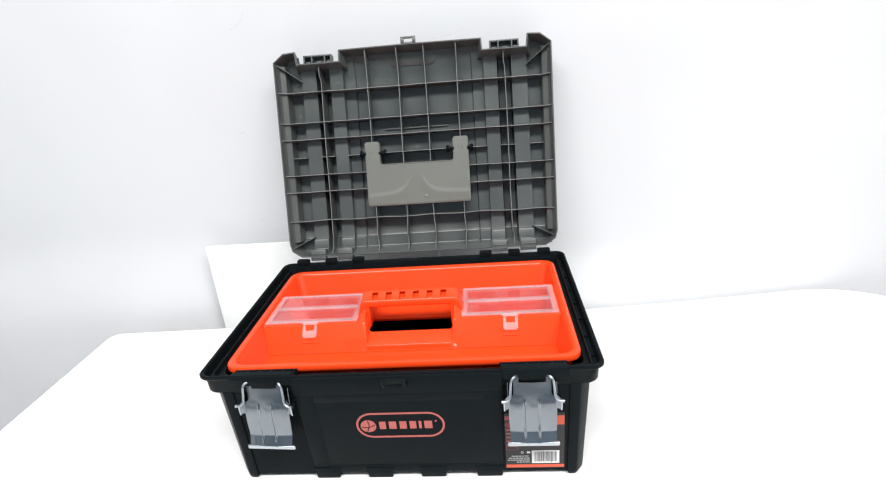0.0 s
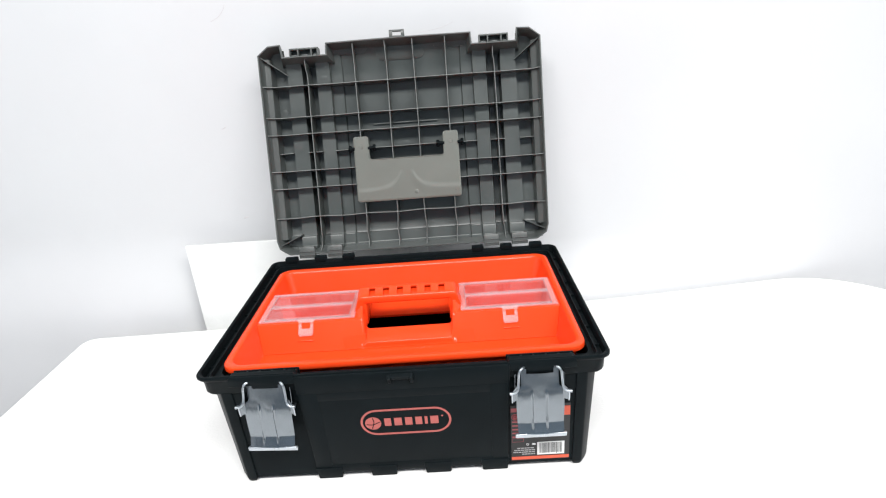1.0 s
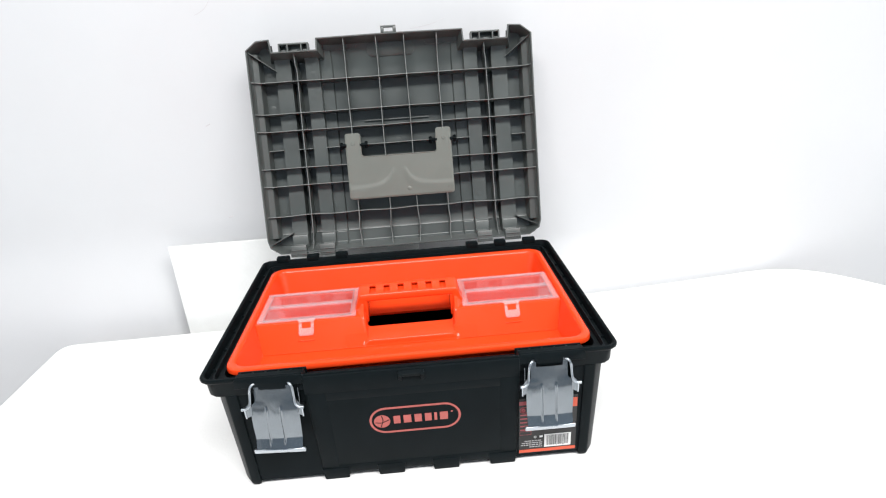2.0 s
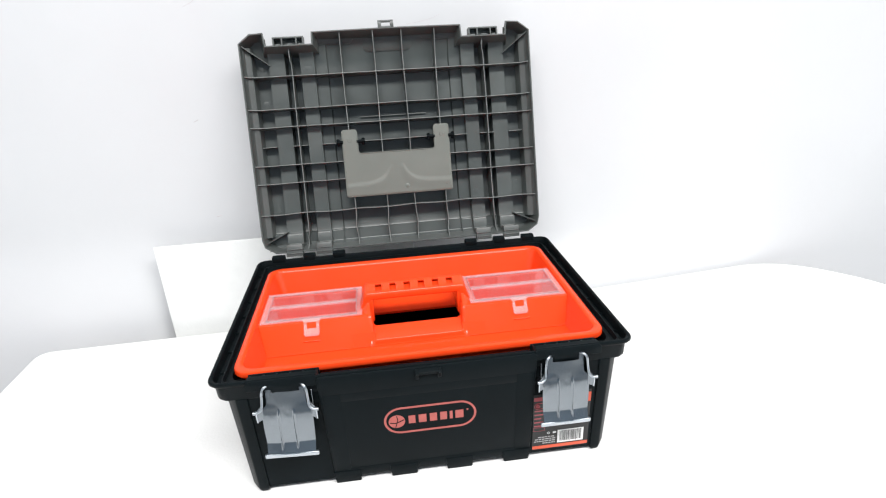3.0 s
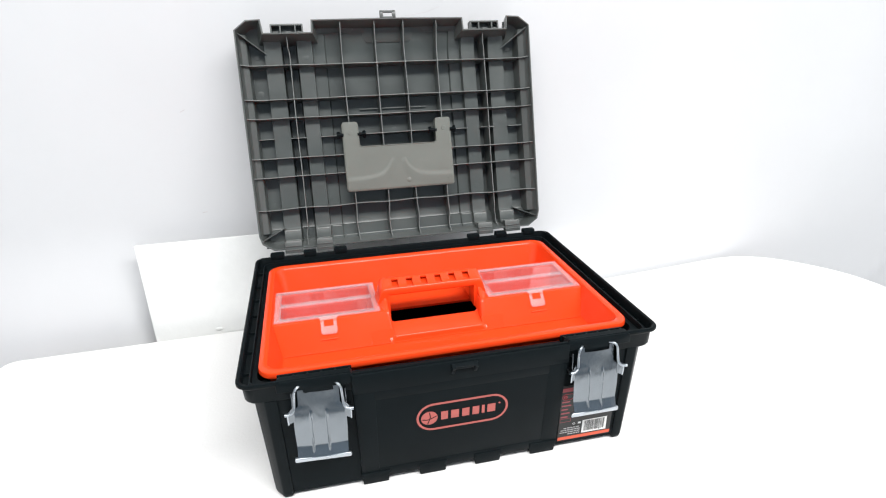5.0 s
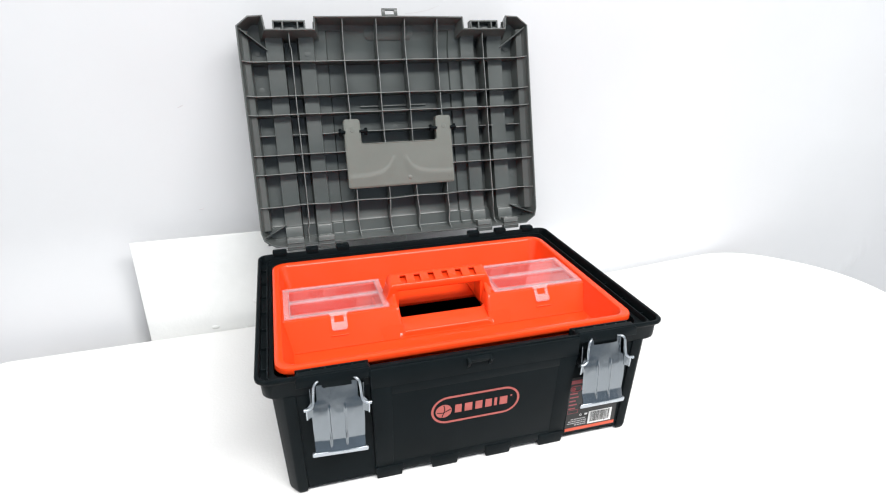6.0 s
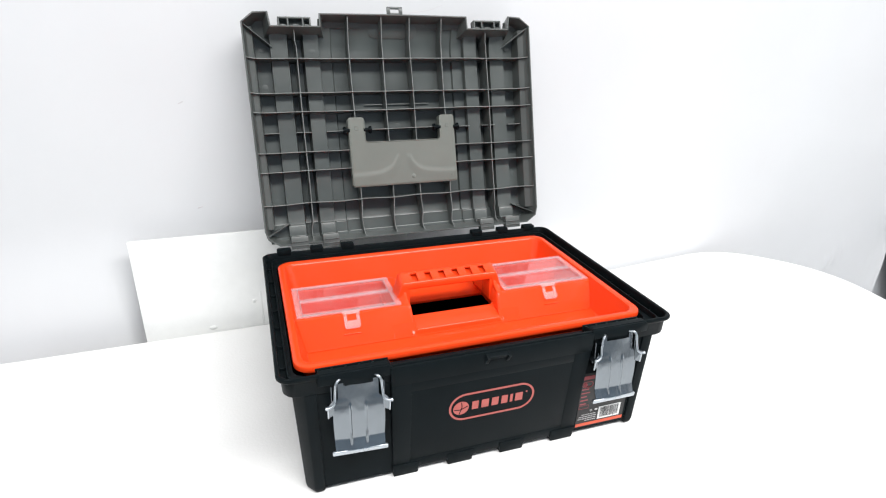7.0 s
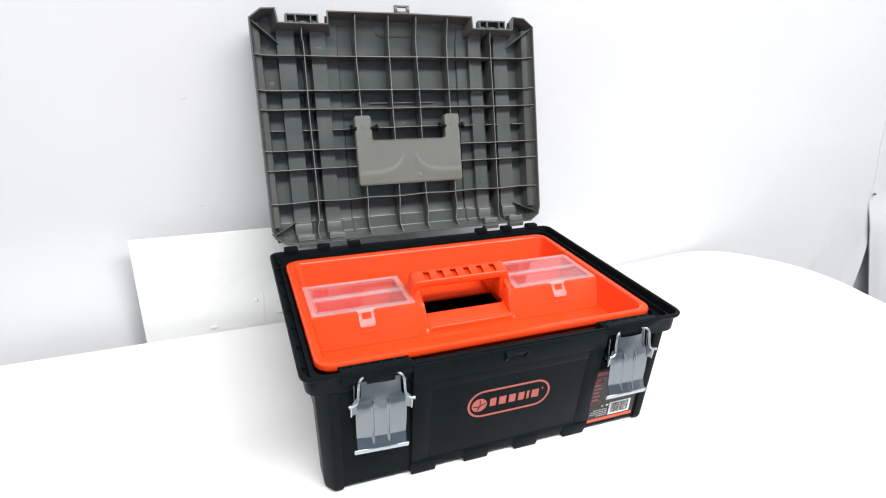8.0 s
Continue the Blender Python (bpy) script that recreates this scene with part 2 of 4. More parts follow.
def side_sheet():
    """A second pale sheet, pinned over the edge of the first; below the pin its edge falls away to the side."""
    bm = bmesh.new()
    nx, nz = 40, 120
    rows = []
    for j in range(nz + 1):
        z = FLOOR_Z + 0.002 + (CEIL_Z - FLOOR_Z - 0.01) * j / nz
        e = float(np.interp(z, (-0.50, -0.241, -0.138, -0.058, -0.007, 0.059, 0.085), (1.600, 1.505, 1.457, 1.420, 1.399, 1.376, 1.372))) if z < 0.085 else sheet_edge(z) - 0.005
        loose = 1 - step(-0.02, 0.085, z)
        row = []
        for i in range(nx + 1):
            f = (i / nx) ** 1.5
            x = e + (2.3 - e) * f
            y = sheet_y(x, z) - 0.0008
            y -= 0.005 * step(0.0, 0.05, x - e) + 0.013 * loose + 0.02 * f
            y -= 0.003 * math.exp(-((x - e - 0.035) / 0.02) ** 2) * loose
            # folds that run from the pin
            y -= 0.003 * math.exp(-((x - e - 0.10 - 0.3 * (0.09 - z)) / 0.02) ** 2) * loose
            row.append((x, y, z))
        rows.append(row + [(x, y + 0.003, z) for x, y, z in row[::-1]])
    loft(bm, rows)
    tagged(part("side_sheet", bm, WALL, None, "pale sheet hanging beside the backdrop in loose folds", 60), category="sheet")


def sheet_pin():
    """A small round-headed pin that holds the two sheets together."""
    bm = bmesh.new()
    ring = [(math.cos(a), math.sin(a)) for a in (2 * math.pi * k / 14 for k in range(14))]
    loft(bm, [[(1.3800 + r * u, y, 0.0885 + r * w) for u, w in ring] for r, y in ((0.0030, 0.4790), (0.0032, 0.4745), (0.0024, 0.4728), (0.0010, 0.4722))])
    tagged(part("sheet_pin", bm, PIN, None, "small brown pin where two white sheets meet"), category="pin")


sheet_pin()
side_sheet()


def outline(inset=0.0):
    """The table's edge, with rounded corners; its back runs slightly askew."""
    corners = (((-0.655, -0.30), 0.03), ((0.87, -0.30), 0.08), ((0.946, 0.30), 0.10), ((0.80, 0.472), 0.16), ((0.30, 0.417), 0.4), ((-0.655, 0.402), 0.025))
    pts = []
    n = len(corners)
    for i in range(n):
        p0, p, p2 = (Vector(corners[k % n][0]) for k in (i - 1, i, i + 1))
        r = corners[i][1]
        a, b = (p0 - p).normalized(), (p2 - p).normalized()
        d = min(r, 0.45 * (p0 - p).length, 0.45 * (p2 - p).length)
        for k in range(9):
            t = k / 8
            pts.append(p + a * d * (1 - t) ** 2 + b * d * t ** 2)
    c = Vector((0.1, 0.08))
    return [(p.x - (inset if p.x > c.x else -inset), p.y - (inset if p.y > c.y else -inset)) for p in pts]


def table():
    t = empty("table", pose(0, 0, FLOOR_Z), "plain work table under a white cloth", "table")
    bm = bmesh.new()
    ring = outline(0.006)
    loft(bm, [[(x, y, z - FLOOR_Z) for x, y in ring] for z in (-0.034, -0.0065)])
    part("tabletop", bm, WOOD, t)
    bm = bmesh.new()
    block(bm, -0.025, 0.025, -0.025, 0.025, 0, -0.034 - FLOOR_Z, 0.003)
    me = finish(bm)
    for x, y in ((-0.58, -0.22), (0.75, -0.22), (-0.58, 0.32), (0.75, 0.32)):
        part("leg", me, WOOD, t).location = (x, y, 0)


table()


def tablecloth():
    """Thick white cloth over the table: a soft rounded edge and a short hem all round."""
    bm = bmesh.new()
    ring = outline()
    c = Vector((0.1, 0.08))

    def row(scale, drop):
        out = []
        for k, (x, y) in enumerate(ring):
            w = 0.0015 * noise.noise((x * 9, y * 9, drop * 30)) * min(1, abs(drop) * 60 + 0.15)
            out.append((c.x + (x - c.x) * scale + w, c.y + (y - c.y) * scale + w, drop))
        return out
    rings = [row(s, 0.0) for s in (0.05, 0.3, 0.6, 0.85, 0.95, 0.985)]
    rings += [row(0.993, -0.0008), row(0.998, -0.003), row(1.0, -0.007), row(1.001, -0.02), row(1.0, -0.06), row(1.001, -0.11), row(1.0, -0.16)]
    rings += [row(0.997, -0.16), row(0.997, -0.10), row(0.997, -0.034)]
    loft(bm, rings, True, False)
    tagged(part("tablecloth", bm, CLOTH, None, "thick white cloth spread over the table", 70), category="tablecloth", label="thick white cloth spread over the table")


tablecloth()


def foam_board():
    """Moulded white polystyrene sheet that stands behind the table against the wall."""
    bm = bmesh.new()
    block(bm, -0.437, 0.02, 0.441, 0.448, FLOOR_Z, 0.160, 0.0015)
    # a pressed half ring, small lumps and a shallow moulded corner
    for r0, r1, k0 in ((0.0165, 0.0130, 0), (0.0125, 0.0095, 2)):
        tube(bm, [(-0.350 + r0 * math.cos(a), 0.4411, 0.100 + r1 * math.sin(a)) for a in (radians(25 + 11 * k) for k in range(k0, 14))], 0.0006, 6)
    tube(bm, [(-0.4005, 0.4411, 0.106), (-0.3995, 0.4411, 0.096)], 0.0007, 6)
    for x, z, w, h in ((-0.3306, -0.0110, 0.0070, 0.0040), (-0.2210, 0.0020, 0.0060, 0.0030), (-0.2580, 0.0310, 0.0040, 0.0040), (-0.2820, -0.0190, 0.0040, 0.0025)):
        rings = []
        for f, lift in ((1.0, -0.0004), (0.9, 0.0006), (0.6, 0.0013), (0.2, 0.0016)):
            rings.append([(x + w * f * math.cos(a), 0.441 - lift, z + h * f * math.sin(a)) for a in (2 * math.pi * k / 16 for k in range(16))])
        loft(bm, rings)
    block(bm, -0.2485, -0.2450, 0.4402, 0.443, -0.050, 0.047, 0.0004, 1)
    block(bm, -0.3300, -0.2485, 0.4406, 0.443, -0.0180, -0.0160, 0.0004, 1)
    part("foam_board", bm, FOAM, None, "white polystyrene sheet standing between the table and the wall")
    tagged(bpy.data.objects["foam_board"], category="foam board")


foam_board()


# ---- the toolbox: black base ----
TOOLBOX = empty("toolbox", pose(0, 0, 0), "open black plastic toolbox with grey lid and two steel latches", "toolbox")


def bay_y(z):
    return 0.0048 - 0.045 * z


def panel_y(z):
    return 0.003 - 0.09 * z


def base_body():
    bm = bmesh.new()
    brk = (-0.198, -0.122, -0.1205, 0.1205, 0.122, 0.198)
    prof = [  # half width, front, back, corner, height
        (0.200, 0.012, 0.300, 0.012, 0.0065), (0.2065, bay_y(0.0065), 0.306, 0.012, 0.0065), (0.2075, bay_y(0.012), 0.307, 0.012, 0.012),
        (0.2195, bay_y(0.139), 0.318, 0.013, 0.139), (0.2300, -0.0030, 0.3225, 0.014, 0.1385), (0.2312, -0.0042, 0.3235, 0.014, 0.1405),
        (0.2320, -0.0046, 0.3240, 0.014, 0.1560), (0.2355, -0.0066, 0.3260, 0.013, 0.1585), (0.2366, -0.0074, 0.3265, 0.013, 0.1600),
        (0.2366, -0.0074, 0.3265, 0.013, 0.1628), (0.2355, -0.0066, 0.3258, 0.013, 0.1640), (0.2335, -0.0048, 0.3245, 0.012, 0.1640),
        (0.2323, -0.0038, 0.3238, 0.012, 0.1630), (0.2314, -0.0030, 0.3230, 0.012, 0.1520), (0.2255, 0.0010, 0.3190, 0.010, 0.1510),
        (0.2250, 0.0016, 0.3185, 0.010, 0.1570), (0.2236, 0.0030, 0.3170, 0.010, 0.1570), (0.2228, 0.0040, 0.3160, 0.010, 0.1500),
        (0.2185, 0.0165, 0.3110, 0.014, 0.1490), (0.2175, 0.0180, 0.3105, 0.014, 0.1380), (0.2030, 0.0190, 0.3000, 0.012, 0.0080), (0.190, 0.03, 0.28, 0.012, 0.0075)]
    rings = []
    for hx, y0, y1, r, z in prof:
        ring = rounded(-hx, hx, y0, y1, r, z, 4, brk)
        if z > 0.15:
            ring = [(x, y, zz - (0.0028 if abs(x) < 0.121 and y < 0.02 else 0)) for x, y, zz in ring]
        rings.append(ring)
    loft(bm, rings)
    # small ticks across the side channel
    for sx in (-1, 1):
        for k in range(7):
            y = 0.03 + 0.043 * k
            a, e = sorted((sx * 0.2250, sx * 0.2326))
            block(bm, a, e, y - 0.0007, y + 0.0007, 0.150, 0.1548, 0.0002, 1)
    base = part("base", bm, BLACK, TOOLBOX, "black plastic base with stepped front")
    # four feet under the centre panel
    for x0, x1 in ((-0.1190, -0.0875), (-0.0525, -0.0195), (0.0152, 0.0480), (0.0853, 0.1180)):
        b = bmesh.new()
        f0, f1 = panel_y(0) - 0.0012, panel_y(0.018) - 0.0018
        hexa(b, [(x0 + 0.001, f0, 0), (x1 - 0.001, f0, 0), (x1 - 0.001, 0.05, 0), (x0 + 0.001, 0.05, 0)],
             [(x0 - 0.0010, f1, 0.018), (x1 + 0.0010, f1, 0.018), (x1 + 0.0010, 0.05, 0.018), (x0 - 0.0010, 0.05, 0.018)], 0.0014)
        part("panel_foot", b, BLACK, base)
    # centre panel
    b = bmesh.new()
    w0, w1 = 0.1188, 0.1215
    hexa(b, [(-w0, panel_y(0.0065), 0.0072), (w0, panel_y(0.0065), 0.0072), (w0, 0.03, 0.0072), (-w0, 0.03, 0.0072)],
         [(-w1, panel_y(0.139), 0.139), (w1, panel_y(0.139), 0.139), (w1, 0.012, 0.139), (-w1, 0.012, 0.139)], 0.0018)
    hexa(b, [(-w1, panel_y(0.139) - 0.0009, 0.136), (w1, panel_y(0.139) - 0.0009, 0.136), (w1, 0.006, 0.136), (-w1, 0.006, 0.136)],
         [(-w1 - 0.0004, panel_y(0.153) + 0.0005, 0.1595), (w1 + 0.0004, panel_y(0.153) + 0.0005, 0.1595), (w1, -0.003, 0.1595), (-w1, -0.003, 0.1595)], 0.0012)
    part("front_panel", b, BLACK, base)
    # raised border on the panel's face
    for x0, x1, z0, z1 in ((-0.1185, -0.0985, 0.010, 0.137), (0.0985, 0.1185, 0.010, 0.137), (-0.1, 0.1, 0.010, 0.022), (-0.1, 0.1, 0.124, 0.137)):
        b = bmesh.new()
        hexa(b, [(x0, panel_y(z0) - 0.0003, z0), (x1, panel_y(z0) - 0.0003, z0), (x1, panel_y(z0) + 0.004, z0), (x0, panel_y(z0) + 0.004, z0)],
             [(x0, panel_y(z1) - 0.0003, z1), (x1, panel_y(z1) - 0.0003, z1), (x1, panel_y(z1) + 0.004, z1), (x0, panel_y(z1) + 0.004, z1)], 0.0006, 2)
        part("panel_border", b, BLACK, base)
    # corner posts: five-sided, with a broad chamfer outside, tucked in at the foot
    for sx in (-1, 1):
        for rear in (False, True):
            def outline_at(z, inset):
                f = z / 0.139
                xi, xc, xo = 0.1958 + 0.0022 * f + inset, 0.2070 + 0.0035 * f - 0.6 * inset, 0.2160 + 0.0065 * f - inset
                y0, yc, y1 = 0.0025 - 0.0065 * f + inset, 0.0140 - 0.0055 * f + 0.7 * inset, (0.0260 if rear else 0.0420) - 0.0060 * f - inset
                pts = [(xi, y0), (xc, y0), (xo, yc), (xo, y1), (xi, y1)]
                return [(sx * x, 0.3140 + 0.0060 * f - y if rear else y, z) for x, y in pts]
            b = bmesh.new()
            loft(b, [outline_at(z, d) for z, d in ((0.0, 0.0042), (0.0008, 0.0022), (0.0030, 0.0008), (0.0080, 0.0), (0.139, 0.0))])
            b.normal_update()
            upright = [e for e in b.edges if abs(e.verts[0].co.z - e.verts[1].co.z) > 0.0005]
            bmesh.ops.bevel(b, geom=upright, offset=0.0014, segments=2, profile=0.5, affect="EDGES")
            part("corner_post", b, BLACK, base)
    # hoods above the latches: rounded shoulders, a deeper flap in the middle and a ribbed top
    for sx in (-1, 1):
        b = bmesh.new()
        a, e = sorted((sx * 0.1195, sx * 0.1972))
        c, r = sx * 0.1560, 0.0050
        face = [(c - 0.0150, 0.1505), (c - 0.0138, 0.1462), (c + 0.0138, 0.1462), (c + 0.0150, 0.1505), (e, 0.1505)]
        face += [(e - r + r * math.cos(k), 0.1632 - r + r * math.sin(k)) for k in (radians(18 * n) for n in range(6))]
        face += [(a + r - r * math.sin(k), 0.1632 - r + r * math.cos(k)) for k in (radians(18 * n) for n in range(6))] + [(a, 0.1505)]
        mx, mz = (a + e) / 2, 0.1560
        loft(b, [[(mx + (x - mx) * f, y, mz + (z - mz) * g) for x, z in face] for y, f, g in ((0.0020, 1.0, 1.0), (-0.0074, 1.0, 1.0), (-0.0084, 0.994, 0.97), (-0.0088, 0.980, 0.90))])
        block(b, a + 0.0003, e - 0.0003, 0.0110, 0.0135, 0.150, 0.1588, 0.0008)
        for k in range(6):
            x = a + 0.0030 + (e - a - 0.006) * k / 5
            hexa(b, [(x - 0.0011, 0.001, 0.150), (x + 0.0011, 0.001, 0.150), (x + 0.0011, 0.0115, 0.150), (x - 0.0011, 0.0115, 0.150)],
                 [(x - 0.0011, 0.001, 0.1612), (x + 0.0011, 0.001, 0.1612), (x + 0.0011, 0.0115, 0.1580), (x - 0.0011, 0.0115, 0.1580)])
        part("latch_hood", b, BLACK, base)
    # catch in the middle of the front: two wedges under a short bar
    b = bmesh.new()
    for x in (-0.0135, 0.0115):
        hexa(b, [(x - 0.0020, -0.0105, 0.1440), (x + 0.0020, -0.0105, 0.1440), (x + 0.0020, -0.006, 0.1440), (x - 0.0020, -0.006, 0.1440)],
             [(x - 0.0020, -0.0172, 0.1545), (x + 0.0020, -0.0172, 0.1545), (x + 0.0020, -0.006, 0.1592), (x - 0.0020, -0.006, 0.1592)], 0.0008)
    hexa(b, [(-0.0120, -0.0140, 0.1515), (0.0100, -0.0140, 0.1515), (0.0100, -0.006, 0.1490), (-0.0120, -0.006, 0.1490)],
         [(-0.0120, -0.0155, 0.1555), (0.0100, -0.0155, 0.1555), (0.0100, -0.006, 0.1592), (-0.0120, -0.006, 0.1592)], 0.0009)
    part("catch", b, BLACK, base)
    # hinge knuckles along the back
    for sx in (-1, 1):
        for x0, x1 in ((0.194, 0.215), (0.146, 0.1655), (0.0985, 0.1185)):
            a, e = sorted((sx * x0, sx * x1))
            b = bmesh.new()
            block(b, a, e, 0.3225, 0.3345, 0.1590, 0.1688, 0.0022)
            part("hinge_knuckle", b, BLACK, base)
    return base


base_body()


def logo():
    """Red badge printed on the front: a long rounded ring, a disc and six plain blocks."""
    def at(x, z, lift):
        return (x, panel_y(z) - lift, z)
    cx, cz, hw, hh = -0.0012, 0.0872, 0.0535, 0.0195

    def stadium(h, w, n=14):
        out = []
        for s, a0 in ((1, -90), (-1, 90)):
            for k in range(n + 1):
                t = radians(a0 + 180 * k / n)
                out.append((cx + s * (w - h) + h * math.cos(t), cz + h * math.sin(t)))
        return out
    bm = bmesh.new()
    o, i = stadium(hh, hw), stadium(hh - 0.0026, hw - 0.0026)
    loft(bm, [[at(x, z, 0.0001) for x, z in o], [at(x, z, 0.0004) for x, z in o], [at(x, z, 0.0004) for x, z in i], [at(x, z, 0.0001) for x, z in i]], False, False)
    badge = part("logo_ring", bm, PRINT, TOOLBOX, "red printed oval ring on the front panel")
    bm = bmesh.new()
    n, r, bx, bz = 24, 0.0095, -0.0400, 0.0862
    ring = [(bx + r * math.cos(2 * math.pi * k / n), bz + r * math.sin(2 * math.pi * k / n)) for k in range(n)]
    loft(bm, [[at(x, z, 0.0001) for x, z in ring], [at(x, z, 0.0004) for x, z in ring]], False, True)
    part("logo_disc", bm, PRINT, badge)
    bm = bmesh.new()
    tube(bm, curve_points([at(bx - 0.008, bz - 0.001, 0.0004), at(bx - 0.001, bz - 0.002, 0.0004), at(bx + 0.0085, bz + 0.002, 0.0004)], 4), 0.0005, 6)
    tube(bm, curve_points([at(bx + 0.000, bz + 0.0085, 0.0004), at(bx + 0.001, bz + 0.001, 0.0004), at(bx - 0.002, bz - 0.0085, 0.0004)], 4), 0.0005, 6)
    part("disc_lines", bm, BLACK, badge)
    x = -0.0275
    for w in (0.0098, 0.0112, 0.0105, 0.0098, 0.0042, 0.0118):
        bm = bmesh.new()
        z0, z1 = 0.0814, 0.0928
        a, e = x + 0.10 * w, x + 0.90 * w
        hexa(bm, [at(a, z0, 0.0004), at(e, z0, 0.0004), at(e, z0, -0.001), at(a, z0, -0.001)],
             [at(a, z1, 0.0004), at(e, z1, 0.0004), at(e, z1, -0.001), at(a, z1, -0.001)])
        part("logo_block", bm, PRINT, badge)
        x += w + 0.0017
    bm = bmesh.new()
    ring = [(0.0418 + 0.0012 * math.cos(2 * math.pi * k / 10), 0.0926 + 0.0012 * math.sin(2 * math.pi * k / 10)) for k in range(10)]
    loft(bm, [[at(x, z, 0.0001) for x, z in ring], [at(x, z, 0.0004) for x, z in ring]], False, True)
    part("logo_dot", bm, PRINT, badge)


logo()


def label_sticker():
    """Black product label low on the front: red bands, small print as bars, and a barcode."""
    def flat(x0, x1, z0, z1, lift):
        bm = bmesh.new()
        y0, y1 = bay_y(z0), bay_y(z1)
        hexa(bm, [(x0, y0 - lift, z0), (x1, y0 - lift, z0), (x1, y0 + 0.0005, z0), (x0, y0 + 0.0005, z0)],
             [(x0, y1 - lift, z1), (x1, y1 - lift, z1), (x1, y1 + 0.0005, z1), (x0, y1 + 0.0005, z1)])
        return bm
    lab = part("label", flat(0.1222, 0.1925, 0.0110, 0.0960, 0.0004), LABEL, TOOLBOX, "black paper label with red bands and a barcode")
    part("label_band", flat(0.1224, 0.1923, 0.0118, 0.0165, 0.0006), LABEL_RED, lab)
    part("label_band", flat(0.1700, 0.1923, 0.0785, 0.0920, 0.0006), LABEL_RED, lab)
    part("label_band", flat(0.1224, 0.1460, 0.0865, 0.0920, 0.0006), LABEL_PINK, lab)
    part("barcode_field", flat(0.1535, 0.1865, 0.0185, 0.0385, 0.0006), LABEL_WHITE, lab, "white barcode patch")
    rnd = random.Random(4)
    bm = bmesh.new()
    x = 0.1562
    while x < 0.1838:
        w = rnd.choice((0.0003, 0.0005, 0.0008))
        absorb(bm, flat(x, min(x + w, 0.1843), 0.0212 if rnd.random() < 0.9 else 0.0200, 0.0372, 0.0008))
        x += w + rnd.choice((0.0004, 0.0005, 0.0008))
    part("barcode_bars", bm, INK, lab)
    for k, (x0, x1) in enumerate(((0.1290, 0.1510), (0.1255, 0.1510), (0.1245, 0.1510), (0.1350, 0.1510))):
        z = 0.0300 - 0.0032 * k
        bm = bmesh.new()
        while x0 < x1 - 0.001:
            w = min(rnd.uniform(0.002, 0.005), x1 - x0)
            absorb(bm, flat(x0, x0 + w, z - 0.0007, z + 0.0007, 0.0006))
            x0 += w + 0.0007
        part("text_bar", bm, LABEL_TEXT, lab)
    part("symbol", flat(0.1475, 0.1515, 0.0345, 0.0372, 0.0006), LABEL_WHITE, lab)
    bm = bmesh.new()
    tube(bm, [(0.1420 + 0.0014 * math.cos(a), bay_y(0.036) - 0.0005, 0.0358 + 0.0014 * math.sin(a)) for a in (2 * math.pi * k / 10 for k in range(11))], 0.0004, 5)
    part("symbol", bm, LABEL_WHITE, lab)
    bm = bmesh.new()
    for x0, x1, r, w in ((0.1274, 0.1340, 0.0040, 0.0006), (0.1274, 0.1275, 0.0017, 0.0011)):
        loop = [((x0 if math.cos(a) < 0 else x1) + r * math.cos(a), bay_y(0.079) - 0.0004, 0.0790 + r * math.sin(a)) for a in (2 * math.pi * (k + 0.5) / 24 for k in range(25))]
        tube(bm, loop, w, 5)
    part("symbol", bm, LABEL_PINK, lab)
    for k, (w, mat) in enumerate(((0.010, LABEL_PINK), (0.012, LABEL_PINK), (0.0085, LABEL_PINK), (0.011, LABEL_PINK), (0.009, LABEL_PINK))):
        z = 0.0715 - 0.0058 * k
        part("text_bar", flat(0.1236, 0.1236 + w, z - 0.0010, z + 0.0010, 0.0006), mat, lab)
    bm = bmesh.new()
    for a, b_, c_, d in ((0.1232, 0.1372, 0.0402, 0.0406), (0.1232, 0.1372, 0.0455, 0.0459), (0.1232, 0.1236, 0.0402, 0.0459), (0.1368, 0.1372, 0.0402, 0.0459)):
        absorb(bm, flat(a, b_, c_, d, 0.0006))
    part("text_frame", bm, LABEL_PINK, lab)


label_sticker()


def set_askew():
    """The base has settled a little askew under its lid: its front comes forward towards one end."""
    m = Matrix(((1, 0, 0, 0), (-0.0090, 1, 0, -0.0026), (0, 0, 1, 0), (0, 0, 0, 1)))
    for ob in TOOLBOX.children_recursive:
        ob.data.transform(m)


set_askew()


# ---- latches ----
LATCH_PROFILE = ((0.0000, -0.0112, 0.1530), (0.1, -0.0126, 0.1430), (0.25, -0.0150, 0.1285), (0.45, -0.0170, 0.1130), (0.7, -0.0178, 0.0955), (0.83, -0.0179, 0.0862), (0.87, -0.0183, 0.0833), (0.90, -0.0194, 0.0810), (0.95, -0.0215, 0.0770), (1.0, -0.0236, 0.0730))


def latch_at(t):
    """The plate's line, eased from point to point."""
    p = LATCH_PROFILE
    i = max(k for k in range(len(p) - 1) if p[k][0] <= t)
    h = p[i + 1][0] - p[i][0]
    f = (t - p[i][0]) / h

    def tangent(k, c):
        a, b = p[max(k - 1, 0)], p[min(k + 1, len(p) - 1)]
        return (b[c] - a[c]) / (b[0] - a[0])

    def eased(c):
        return ((2 * f ** 3 - 3 * f * f + 1) * p[i][c] + (f ** 3 - 2 * f * f + f) * h * tangent(i, c)
                + (3 * f * f - 2 * f ** 3) * p[i + 1][c] + (f ** 3 - f * f) * h * tangent(i + 1, c))
    return eased(1), eased(2)


